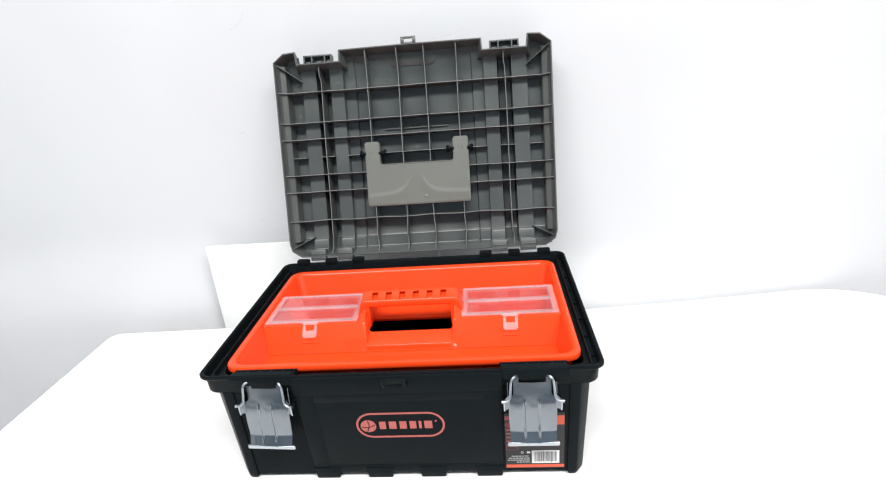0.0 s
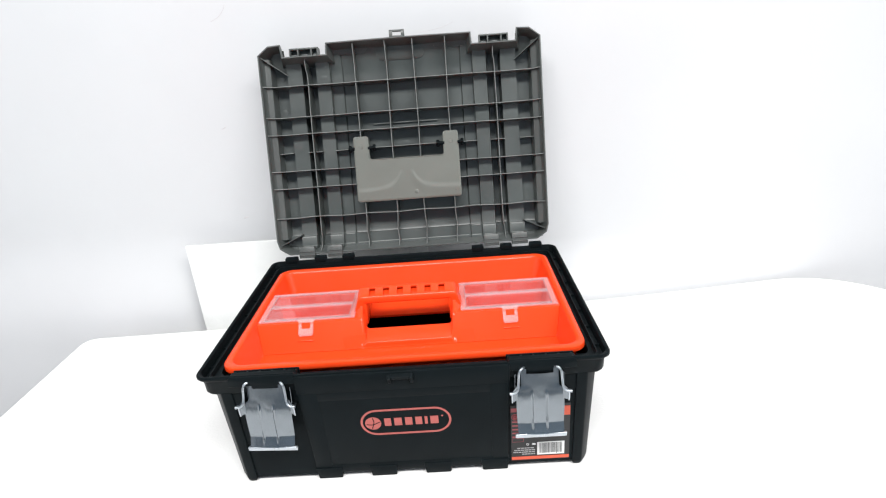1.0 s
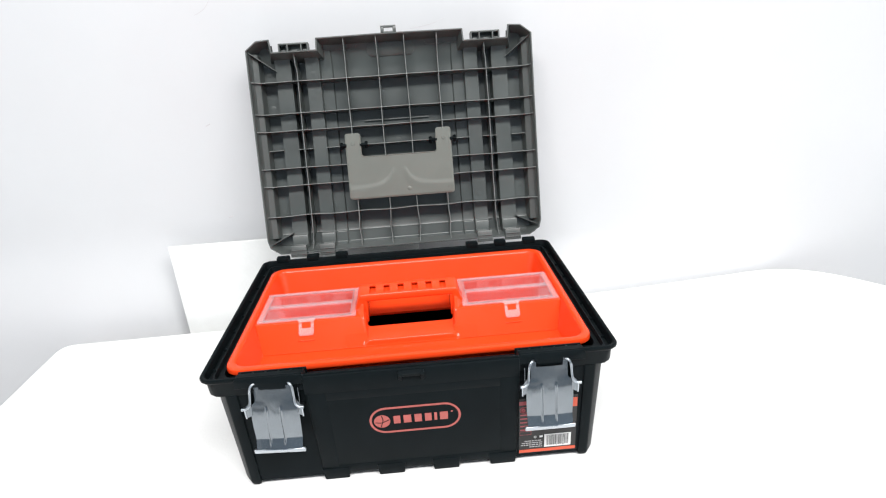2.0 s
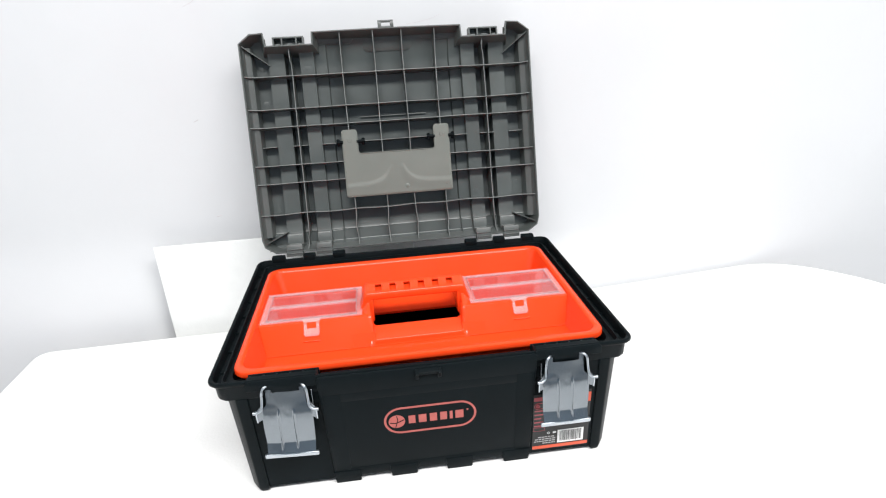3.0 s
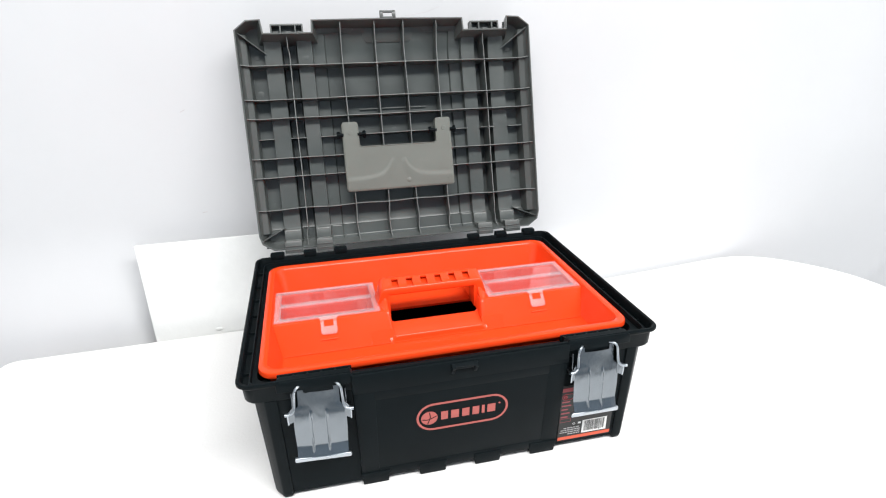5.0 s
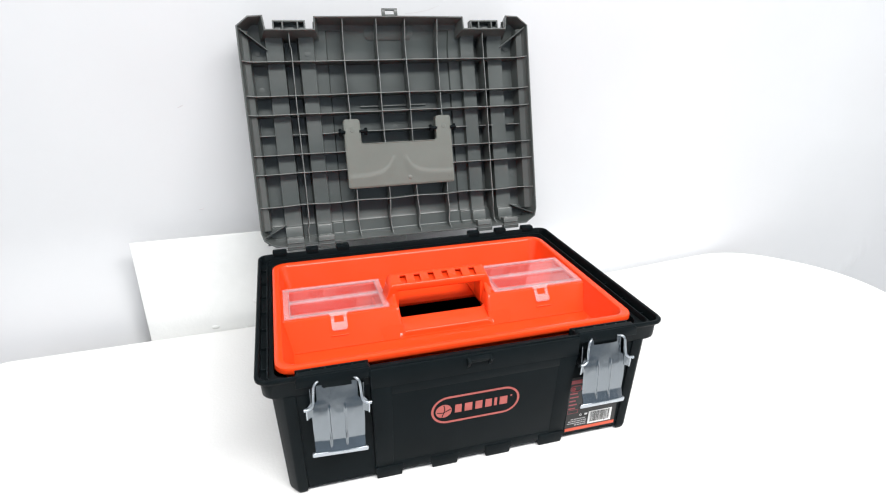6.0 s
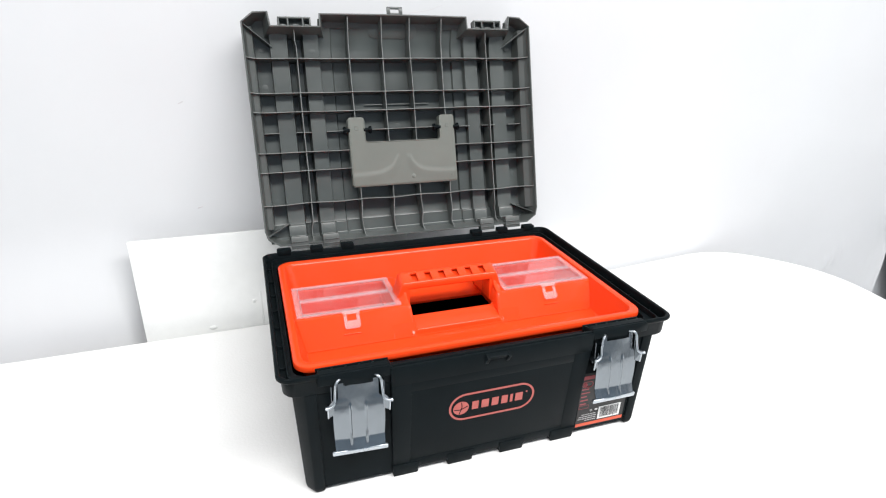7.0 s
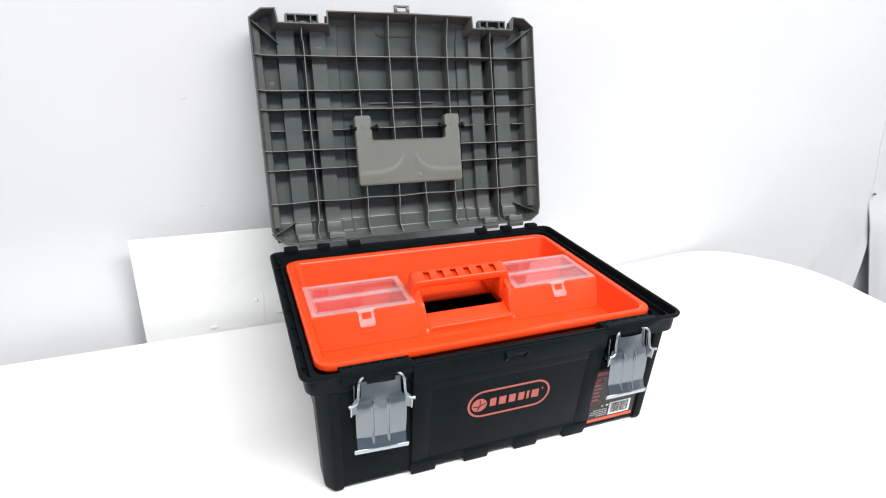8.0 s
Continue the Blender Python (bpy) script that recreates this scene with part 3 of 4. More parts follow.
def latch_meshes():
    made = []
    # the bent plate: a channel that opens like a funnel between two pressed ridges
    bm = bmesh.new()
    ns, nu = 52, 96
    face, rear = [], []
    for j in range(ns + 1):
        t = j / ns
        y, z = latch_at(t)
        hw = 0.0212 + 0.0052 * step(0.20, 0.27, t) + 0.0007 * step(0.30, 0.36, t) - 0.0008 * step(0.55, 1.0, t)
        f_row, r_row = [], []
        for i in range(nu + 1):
            u = -1 + 2 * i / nu
            x = u * hw
            fade = step(0.26, 0.36, t) * (1 - step(0.90, 0.97, t))
            d = abs(x + 0.0010) - 0.0082
            lift = fade * (0.0003 * step(-0.0016, 0.0014, d) + 0.0015 * math.exp(-(d / 0.0010) ** 2))
            bow = 0.0016 * u * u + 0.0003 * noise.noise((x * 60, z * 45, 5)) + 0.00008 * noise.noise((x * 220, z * 160, 2))
            f_row.append((x, y - lift + bow, z))
            r_row.append((x, y - lift + bow + 0.0010, z))
        face.append(f_row)
        rear.append(r_row)
    # the middle of the top edge is cut lower than the two arms
    shell_grid(bm, face, rear, lambda j, i: not (j < 3 and 0.14 < i / nu < 0.86))
    made.append(("plate", finish(bm, 50), ZINC))
    # the folded lip at its foot, in brighter metal to stand in for its shine
    bm = bmesh.new()
    hexa(bm, [(-0.0298, -0.0222, 0.0664), (0.0295, -0.0222, 0.0664), (0.0295, -0.0180, 0.0664), (-0.0298, -0.0180, 0.0664)],
         [(-0.0298, -0.0232, 0.0726), (0.0295, -0.0232, 0.0726), (0.0295, -0.0190, 0.0726), (-0.0298, -0.0190, 0.0726)], 0.0015, 3)
    made.append(("lip", finish(bm), WIRE))
    # ears at the sides, bent back to the pivot, with a folded outer edge
    for s in (-1, 1):
        bm = bmesh.new()
        hexa(bm, [(s * 0.0255, -0.0160, 0.1160), (s * 0.0318, -0.0178, 0.1140), (s * 0.0318, -0.0168, 0.1140), (s * 0.0255, -0.0150, 0.1160)],
             [(s * 0.0255, -0.0135, 0.1330), (s * 0.0318, -0.0188, 0.1292), (s * 0.0318, -0.0178, 0.1292), (s * 0.0255, -0.0125, 0.1330)])
        made.append(("ear", finish(bm), ZINC))
        # outer fold, its shine put into a brighter metal than the plate's
        bm = bmesh.new()
        tube(bm, [(s * 0.0319, -0.0176, 0.1136), (s * 0.0321, -0.0182, 0.1200), (s * 0.0320, -0.0186, 0.1290)], 0.0008, 8)
        made.append(("ear_edge", finish(bm, 60), WIRE))
        # wire hook that grips the rim
        bm = bmesh.new()
        pts = curve_points([(s * 0.0168, -0.0085, 0.1542), (s * 0.0200, -0.0126, 0.1552), (s * 0.0233, -0.0146, 0.1512), (s * 0.0244, -0.0162, 0.1402), (s * 0.0254, -0.0186, 0.1318), (s * 0.0292, -0.0200, 0.1283), (s * 0.0338, -0.0202, 0.1278)], 5)
        tube(bm, pts, 0.00135, 10)
        made.append(("wire_hook", finish(bm, 60), WIRE))
        # round head on the wire's end
        bm = bmesh.new()
        tube(bm, [(s * x, -0.0202, 0.1278) for x in (0.0328, 0.0331, 0.0342, 0.0346)], 0.0019, 10)
        made.append(("wire_end", finish(bm, 60), WIRE))
        # cheek of the bracket behind the plate
        bm = bmesh.new()
        a, e = sorted((s * 0.0268, s * 0.0280))
        hexa(bm, [(a, -0.0120, 0.1130), (e, -0.0120, 0.1130), (e, 0.004, 0.1130), (a, 0.004, 0.1130)],
             [(a, -0.0085, 0.1450), (e, -0.0085, 0.1450), (e, 0.004, 0.1450), (a, 0.004, 0.1450)], 0.0004, 1)
        made.append(("bracket_cheek", finish(bm), ZINC))
    bm = bmesh.new()
    block(bm, -0.0325, 0.0325, -0.0125, 0.004, 0.1200, 0.1225, 0.0008)
    made.append(("pivot_bracket", finish(bm), ZINC))
    return made


def latches():
    parts = latch_meshes()
    for x, y, lean, turn in ((-0.1578, 0.0015, 0.8, -3.0), (0.1550, -0.0036, 0.0, -0.7)):
        name, me, mat = parts[0]
        plate = part("latch", me, mat, TOOLBOX, "bright zinc-plated steel latch hanging open")
        plate.matrix_local = pose(x, y, 0, 0, lean, turn)
        for n, m, mt in parts[1:]:
            part(n, m, mt, plate)


latches()


# ---- the lid ----
LID_LEAN = 16.32
LID_AT = Matrix.Translation((0.0008, 0.3347, 0.1695)) @ pose(0, 0, 0, -LID_LEAN, 0, 0)
# in the lid's own axes: x across, z up the lid, y into its depth


# the pan inside the lid: long strips at different depths, drawn forward at the head and the foot
PAN_STRIPS = ((0.2170, 0.0390), (0.1935, 0.0395), (0.1925, 0.0280), (0.1670, 0.0280), (0.1645, 0.0455), (0.1455, 0.0455), (0.1430, 0.0280), (0.1205, 0.0280), (0.1190, 0.0370), (0.1010, 0.0370), (0.0990, 0.0400), (0.0, 0.0400))
PAN_STRIPS = tuple((-x, y) for x, y in PAN_STRIPS) + tuple((x, y) for x, y in PAN_STRIPS[-2::-1])
PAN_RISE = ((0.0035, -0.026), (0.0058, -0.0114), (0.0118, -0.0109), (0.0130, -0.0062), (0.0284, -0.0055), (0.0290, -0.0051), (0.0302, -0.0014), (0.0325, -0.0007), (0.0450, 0.0), (0.0800, 0.0), (0.2950, 0.0), (0.3080, -0.0015), (0.3240, -0.0080), (0.3420, -0.0150))
PAN_X = tuple(x for x, _ in PAN_STRIPS)
PAN_Z = tuple(z for z, _ in PAN_RISE)


def pan_y(x, z):
    y = float(np.interp(x, PAN_X, [d for _, d in PAN_STRIPS]))
    return max(0.004, y + float(np.interp(z, PAN_Z, [d for _, d in PAN_RISE])) * y / 0.036)


def lid_outline(d=0.0):
    right = [(0.0, -0.0 + d), (0.2090 - d * 0.4, d), (0.2260 - d, 0.0110 + d * 0.4), (0.2296 - d, 0.0240), (0.2318 - d, 0.3310 - d * 0.4), (0.2140 - d * 0.4, 0.3450 - d), (0.1925 + d, 0.3462 - d),
             (0.1900 + d, 0.3262 - d), (0.1200 - d, 0.3262 - d), (0.1190 - d, 0.3445 - d), (0.0, 0.3455 - d)]
    return right + [(-x, z) for x, z in right[-2:0:-1]]


def lid():
    bm = bmesh.new()
    o0, o1, i0, i1 = lid_outline(), lid_outline(0.010), lid_outline(0.0024), lid_outline(0.0125)

    def at(pts, y):
        return [(x, y, z) for x, z in pts]
    depth = 0.0475
    o2 = lid_outline(0.016)
    loft(bm, [at(i1, depth - 0.001), at(i0, 0.0006), at(lid_outline(0.0018), 0.0), at(lid_outline(0.0006), 0.0), at(o0, 0.0008), at(lid_outline(0.003), 0.02), at(o1, depth - 0.004), at(o2, depth + 0.0008)], False, True)
    # the pan of the lid: long strips at different depths, with sloping head and foot
    rows = []
    for z in PAN_Z:
        rows.append([(x * (1.0 if abs(x) < 0.21 else 1.02), pan_y(x, z), z if abs(x) < 0.1192 or abs(x) > 0.193 or z < 0.33 else 0.3255) for x in PAN_X])
    loft(bm, rows, False, False, closed=False)
    # a ledge along each side, between the rim and the pan
    for s in (-1, 1):
        rings = []
        for k in range(13):
            z = 0.0260 + 0.3020 * k / 12
            e = 0.2296 + 0.0022 * (z - 0.024) / 0.307
            rings.append([(s * (e - 0.0016), 0.0016, z), (s * (e - 0.0062), 0.0135, z), (s * (e - 0.0070), 0.0142, z), (s * (e - 0.0138), 0.0168, z), (s * (e - 0.0148), 0.0180, z), (s * (e - 0.0178), 0.0440, z), (s * (e - 0.0040), 0.0440, z)])
        loft(bm, rings)
    ob = part("lid", bm, GREY, TOOLBOX, "dark grey ribbed plastic lid standing open", 30)
    ob.matrix_local = LID_AT
    return ob


LID = lid()


def lid_ribs():
    edge = 0.0122

    def paint_edge(rib, count):
        """The highlight along the rounded edge is painted in as lighter grey."""
        rib.data.materials.append(EDGE_GLINT)
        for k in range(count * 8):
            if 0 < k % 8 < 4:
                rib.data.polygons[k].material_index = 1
    # ribs across, which drop to the ledge at either side
    for z in (0.2812, 0.2303, 0.2018, 0.1411, 0.1124, 0.0622):
        bm = bmesh.new()
        wob = 0.0007 if z < 0.07 else 0.00015
        n = 48
        rings = []
        for k in range(n + 1):
            x = -0.2285 + 0.4570 * k / n
            zz = z + wob * math.sin(x * 70) + 0.0002 * math.sin(x * 23 + z * 90)
            e = edge - 0.0020 * step(0.214, 0.219, abs(x)) - 0.0075 * step(0.222, 0.2285, abs(x))
            rings.append([(x, e + 0.0011, zz - 0.0007), (x, e + 0.0005, zz - 0.0006), (x, e + 0.0001, zz - 0.0003), (x, e + 0.0001, zz + 0.0003), (x, e + 0.0005, zz + 0.0006), (x, e + 0.0011, zz + 0.0007), (x, 0.046, zz + 0.0011), (x, 0.046, zz - 0.0011)])
        loft(bm, rings)
        paint_edge(part("rib", bm, GREY, LID), n)
    # the low rib that stops at the raised strips
    for a, b in ((-0.222, -0.1925), (-0.167, -0.143), (-0.1205, -0.0757), (-0.0757, 0.0757), (0.0757, 0.1205), (0.143, 0.167), (0.1925, 0.222)):
        e = 0.0135 if abs(a) < 0.076 and abs(b) < 0.076 else 0.0215
        bm = bmesh.new()
        rings = []
        for k in range(9):
            x = a + (b - a) * k / 8
            z = 0.1717 + 0.0002 * math.sin(x * 60)
            rings.append([(x, e + 0.0011, z - 0.0006), (x, e + 0.0005, z - 0.0005), (x, e + 0.0001, z - 0.0003), (x, e + 0.0001, z + 0.0003), (x, e + 0.0005, z + 0.0005), (x, e + 0.0011, z + 0.0006), (x, 0.046, z + 0.0009), (x, 0.046, z - 0.0009)])
        loft(bm, rings)
        paint_edge(part("rib", bm, GREY, LID), 8)
    # ribs up the lid, whose edge falls back at head and foot
    for x in (-0.1555, -0.0757, -0.0230, 0.0230, 0.0757, 0.1555):
        top = 0.3235 if abs(x) > 0.1 else 0.3420
        bm = bmesh.new()
        rings = []
        n = 72
        for k in range(n + 1):
            z = 0.004 + (top - 0.004) * k / n
            e = edge + 0.0015
            if abs(x) < 0.1:
                e -= 0.0095 * step(0.300, 0.342, z)
                e += 0.0045 * (1 - step(0.012, 0.05, z)) - 0.012 * (1 - step(0.003, 0.016, z))
                wob = 0.0004 * math.sin(z * 31 + x * 50) + math.copysign(0.0016, x) * math.exp(-((z - 0.034) / 0.014) ** 2)
            else:
                e += 0.007 * (1 - step(0.02, 0.04, z)) - 0.016 * (1 - step(0.002, 0.012, z)) - 0.005 * step(0.29, 0.32, z)
                # a small jog near the head and the foot
                wob = 0.0003 * math.sin(z * 31 + x * 50) - 0.0016 * step(0.300, 0.304, z) + math.copysign(0.0022, x) * (1 - step(0.022, 0.030, z))
            c = x + wob
            rings.append([(c - 0.0007, e + 0.0011, z), (c - 0.0006, e + 0.0005, z), (c - 0.0003, e + 0.0001, z), (c + 0.0003, e + 0.0001, z), (c + 0.0006, e + 0.0005, z), (c + 0.0007, e + 0.0011, z), (c + 0.0011, 0.046, z), (c - 0.0011, 0.046, z)])
        loft(bm, rings)
        paint_edge(part("rib", bm, GREY, LID), n)
        # a small round lump where it meets each cross rib, in the highlight grey
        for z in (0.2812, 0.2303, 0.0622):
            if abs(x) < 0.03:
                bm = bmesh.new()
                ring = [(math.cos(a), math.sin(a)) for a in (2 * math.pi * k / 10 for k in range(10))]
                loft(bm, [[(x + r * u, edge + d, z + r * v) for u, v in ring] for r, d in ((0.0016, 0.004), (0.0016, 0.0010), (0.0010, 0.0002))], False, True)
                part("rib_lump", bm, EDGE_GLINT, LID)
    # slanting ribs in the corners
    for sx in (-1, 1):
        for (xa, za, ea), (xb, zb, eb) in (((0.2275, 0.3280, 0.004), (0.1900, 0.3010, 0.024)), ((0.2275, 0.0150, 0.003), (0.1900, 0.0330, 0.020))):
            bm = bmesh.new()
            hexa(bm, [(sx * xa, ea, za - 0.0007), (sx * xb, eb, zb - 0.0007), (sx * xb, eb, zb + 0.0007), (sx * xa, ea, za + 0.0007)],
                 [(sx * xa, 0.044, za - 0.001), (sx * xb, 0.044, zb - 0.001), (sx * xb, 0.044, zb + 0.001), (sx * xa, 0.044, za + 0.001)])
            part("rib", bm, GREY, LID)


lid_ribs()


def lid_oval(w, h):
    out = []
    for s, a0 in ((1, -90), (-1, 90)):
        for k in range(9):
            t = radians(a0 + 180 * k / 8)
            out.append((s * (w - h) + h * math.cos(t) * s * s, 0.3265 + h * math.sin(t)))
    return out


def lid_fittings():
    # strikes for the latches, in the notches of the top edge
    for c in (-0.1555, 0.1555):
        bm = bmesh.new()
        w = 0.0240
        block(bm, c - w, c + w, 0.002, 0.016, 0.3365, 0.3392, 0.0006)
        for x in (-w + 0.0012, -0.0095, 0.0125, w - 0.0012):
            block(bm, c + x - 0.0012, c + x + 0.0012, 0.002, 0.016, 0.3262, 0.3380, 0.0004, 1)
        block(bm, c - w, c + w, 0.0125, 0.0165, 0.3262, 0.3385, 0.0006)
        for x in (-0.017, 0.0015, 0.019):
            block(bm, c + x - 0.0045, c + x + 0.0045, 0.004, 0.014, 0.3262, 0.3290, 0.0010)
        part("latch_strike", bm, GREY, LID)
    # eye for the catch in the middle
    bm = bmesh.new()
    block(bm, -0.0135, -0.0080, 0.000, 0.004, 0.3440, 0.3565, 0.0008)
    block(bm, 0.0060, 0.0115, 0.000, 0.004, 0.3440, 0.3565, 0.0008)
    block(bm, -0.0130, 0.0110, 0.000, 0.004, 0.3530, 0.3565, 0.0008)
    block(bm, -0.0130, 0.0110, 0.000, 0.004, 0.3440, 0.3475, 0.0008)
    part("catch_eye", bm, GREY, LID)
    # hinge tongues
    for sx in (-1, 1):
        for x0, x1 in ((0.1665, 0.1930), (0.1195, 0.1450)):
            bm = bmesh.new()
            a, e = sorted((sx * x0, sx * x1))
            hexa(bm, [(a, -0.0024, -0.0060), (e, -0.0024, -0.0060), (e, 0.008, -0.0060), (a, 0.008, -0.0060)],
                 [(a + 0.0005, -0.0008, 0.0130), (e - 0.0005, -0.0008, 0.0130), (e - 0.0005, 0.014, 0.0130), (a + 0.0005, 0.014, 0.0130)], 0.0008)
            for z in (-0.0012, 0.0050):
                block(bm, a, e, -0.0030, 0.010, z - 0.0008, z + 0.0008, 0.0005)
            part("hinge_tongue", bm, GREY, LID)
    # bar moulded below the top edge, and a shallow plate behind it
    bm = bmesh.new()
    block(bm, -0.055, 0.055, 0.0358, 0.038, 0.2118, 0.2136, 0.0005)
    part("moulded_bar", bm, GREY, LID)
    bm = bmesh.new()

    loft(bm, [[(u, pan_y(u, v) - lift, v) for u, v in lid_oval(w, h)] for lift, w, h in ((-0.001, 0.040, 0.0100), (0.0010, 0.040, 0.0100), (0.0014, 0.0385, 0.0088))], False, True)
    part("moulded_plate", bm, GREY, LID)
    # round ejector marks
    for x, z in ((-0.115, 0.075), (-0.205, 0.300), (0.205, 0.302), (-0.205, 0.068), (0.205, 0.085), (0.130, 0.075), (0.208, 0.220), (0.130, 0.128), (0.205, 0.128), (0.0, 0.178), (-0.131, 0.296), (-0.205, 0.243)):
        bm = bmesh.new()
        d = pan_y(x, z)
        ring = [(math.cos(a), math.sin(a)) for a in (2 * math.pi * k / 18 for k in range(18))]
        loft(bm, [[(x + r * u, d - f, z + r * w) for u, w in ring] for r, f in ((0.0048, -0.001), (0.0048, 0.0001), (0.0044, 0.00016))], False, True)
        part("ejector_mark", bm, GREY, LID)


lid_fittings()


def lid_mouldings():
    """Raised lines across the foot of the pan, pale to paint light on its steps, and flat slabs beside the plate at its
    head.
    """
    spans = ((-0.1900, -0.1690, 0.0272), (-0.1410, -0.1225, 0.0272), (-0.1170, -0.1020, 0.0285), (-0.0960, -0.0775, 0.0300), (-0.0735, -0.0250, 0.0300), (-0.0210, 0.0210, 0.0300), (0.0250, 0.0735, 0.0300),
             (0.0775, 0.0960, 0.0300), (0.1020, 0.1170, 0.0285), (0.1225, 0.1410, 0.0272), (0.1690, 0.1900, 0.0272))
    for a, b, z in spans:
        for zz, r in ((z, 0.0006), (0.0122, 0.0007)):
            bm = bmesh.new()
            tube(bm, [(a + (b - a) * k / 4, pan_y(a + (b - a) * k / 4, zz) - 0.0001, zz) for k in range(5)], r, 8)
            part("step_glint", bm, EDGE_GLINT, LID)
    for s in (-1, 1):
        bm = bmesh.new()
        corners = ((0.0520, 0.3400), (0.1130, 0.3400), (0.1130, 0.3300), (0.0600, 0.3300))
        loft(bm, [[(s * x, pan_y(x, z) - lift, z) for x, z in corners] for lift in (-0.001, 0.0012)], True, True)
        part("moulded_slab", bm, GREY, LID)


lid_mouldings()


def lid_handle():
    """The carrying handle, folded flat into the lid: a plate with two arms and a swept finger grip."""
    x0, x1, z0, z1 = -0.0880, 0.0880, 0.0812, 0.1905
    face, back = 0.0098, 0.0240
    nx, nz = 132, 84

    def inside(x, z):
        return z <= 0.1510 or abs(x) >= 0.0628

    def relief(x, z):
        ax = abs(x + 0.002)
        # a broad swell under a curve that climbs from the outer edge to the middle, fading to a lower curve
        upper = 0.1055 + 0.004 * math.exp(-ax / 0.035) + 0.024 * math.exp(-max(0.0, ax - 0.011) / 0.0110)
        lower = 0.0805 + 0.036 * math.exp(-ax / 0.015)
        f = max(0.0, min(1.0, (z - lower) / max(0.002, upper - lower)))
        swell = step(0.0, 0.7, f) * step(0.0, 0.0095, upper - z) * step(0.002, 0.014, ax)
        rim = 0.0012 * (1 - step(0, 0.0022, min(z - z0, x1 - abs(x))))
        return rim - 0.0008 * swell
    bm = bmesh.new()
    xs = sorted(set([round(x0 + (x1 - x0) * i / nx, 5) for i in range(nx + 1)] + [-0.0628, 0.0628]))
    zs = sorted(set([round(z0 + (z1 - z0) * j / nz, 5) for j in range(nz + 1)] + [0.1510]))
    verts = {}

    def v(i, j):
        if (i, j) not in verts:
            verts[i, j] = bm.verts.new((xs[i], face + relief(xs[i], zs[j]), zs[j]))
        return verts[i, j]

    def soften(x, z, cx, cz, rad):
        """Draws a point near an outer corner in onto its arc."""
        u, w = (abs(x) - cx), (z - cz)
        d = math.hypot(u, w)
        return (x, z) if d < rad else (math.copysign(cx + u * rad / d, x), cz + w * rad / d)
    for i in range(len(xs) - 1):
        for j in range(len(zs) - 1):
            if inside((xs[i] + xs[i + 1]) / 2, (zs[j] + zs[j + 1]) / 2):
                bm.faces.new((v(i, j), v(i + 1, j), v(i + 1, j + 1), v(i, j + 1)))
    for p in bm.verts:
        for cx, cz, rad, sx, sz in ((0.0880 - 0.0045, z0 + 0.0045, 0.0045, 1, -1), (0.0880 - 0.0040, z1 - 0.0040, 0.0040, 1, 1), (0.0628 + 0.0040, z1 - 0.0040, 0.0040, -1, 1)):
            if (abs(p.co.x) - cx) * sx > 0 and (p.co.z - cz) * sz > 0:
                p.co.x, p.co.z = soften(p.co.x, p.co.z, cx, cz, rad)
    rim = [e for e in bm.edges if e.is_boundary]
    made = bmesh.ops.extrude_edge_only(bm, edges=rim)
    for g in made["geom"]:
        if isinstance(g, bmesh.types.BMVert):
            g.co.y = back
    rc = 0.0052
    for s in (-1, 1):
        arc = [(s * (0.0628 - rc + rc * math.cos(a)), 0.1510 + rc - rc * math.sin(a)) for a in (radians(90 * k / 6) for k in range(7))]
        fill = [(s * 0.0630, 0.1508)] + [(s * 0.0630, 0.1510 + rc)] + arc + [(s * (0.0628 - rc), 0.1508)]
        loft(bm, [[(x, face + 0.0001, z) for x, z in fill], [(x, back, z) for x, z in fill]])
    edge = [(-0.0628, face, 0.186), (-0.0628, face, 0.1585)] + [(-(0.0628 - rc + rc * math.cos(a)), face, 0.1510 + rc - rc * math.sin(a)) for a in (radians(90 * k / 6) for k in range(7))]
    edge += [(-x, y, z) for x, y, z in edge[::-1]]
    tube(bm, edge, 0.0008, 6)
    ob = part("handle", bm, BEIGE, TOOLBOX, "grey-beige plastic carrying handle folded into the lid", 45)
    ob.matrix_local = LID_AT
    for s in (-1, 1):
        bm = bmesh.new()
        n = 14
        ring = [(0.0038 * math.cos(a), 0.0038 * math.sin(a)) for a in (2 * math.pi * k / n for k in range(n))]
        loft(bm, [[(s * 0.0755 + u, 0.0099, 0.1735 + w) for u, w in ring], [(s * 0.0755 + u * 0.85, 0.0092, 0.1735 + w * 0.85) for u, w in ring]], False, True)
        part("handle_dimple", bm, BEIGE, ob)
        # black pivot pins that stand out either side of the arm
        for xa, xb in ((0.0515, 0.0640), (0.0870, 0.0960)):
            bm = bmesh.new()
            tube(bm, [(s * xa, 0.0112, 0.1706), (s * (xa * 0.6 + xb * 0.4), 0.0102, 0.1710), (s * xb, 0.0112, 0.1706)], 0.0029, 10)
            e = xa + 0.002 if xa < 0.06 else xb - 0.002
            tube(bm, [(s * e, 0.0125, 0.1668), (s * e, 0.0085, 0.1706), (s * e, 0.0125, 0.1746)], 0.0030, 8)
            part("pivot_pin", bm, BLACK, ob, "black plastic pivot pin")
    # two round marks low on its face
    for x, z in ((0.0125, 0.0935), (0.0790, 0.0935)):
        bm = bmesh.new()
        ring = [(math.cos(a), math.sin(a)) for a in (2 * math.pi * k / 14 for k in range(14))]
        loft(bm, [[(x + r * u, face - d, z + r * w) for u, w in ring] for r, d in ((0.0036, -0.002), (0.0036, 0.0003), (0.0029, 0.0006))], False, True)
        part("handle_dimple", bm, BEIGE, ob)


lid_handle()


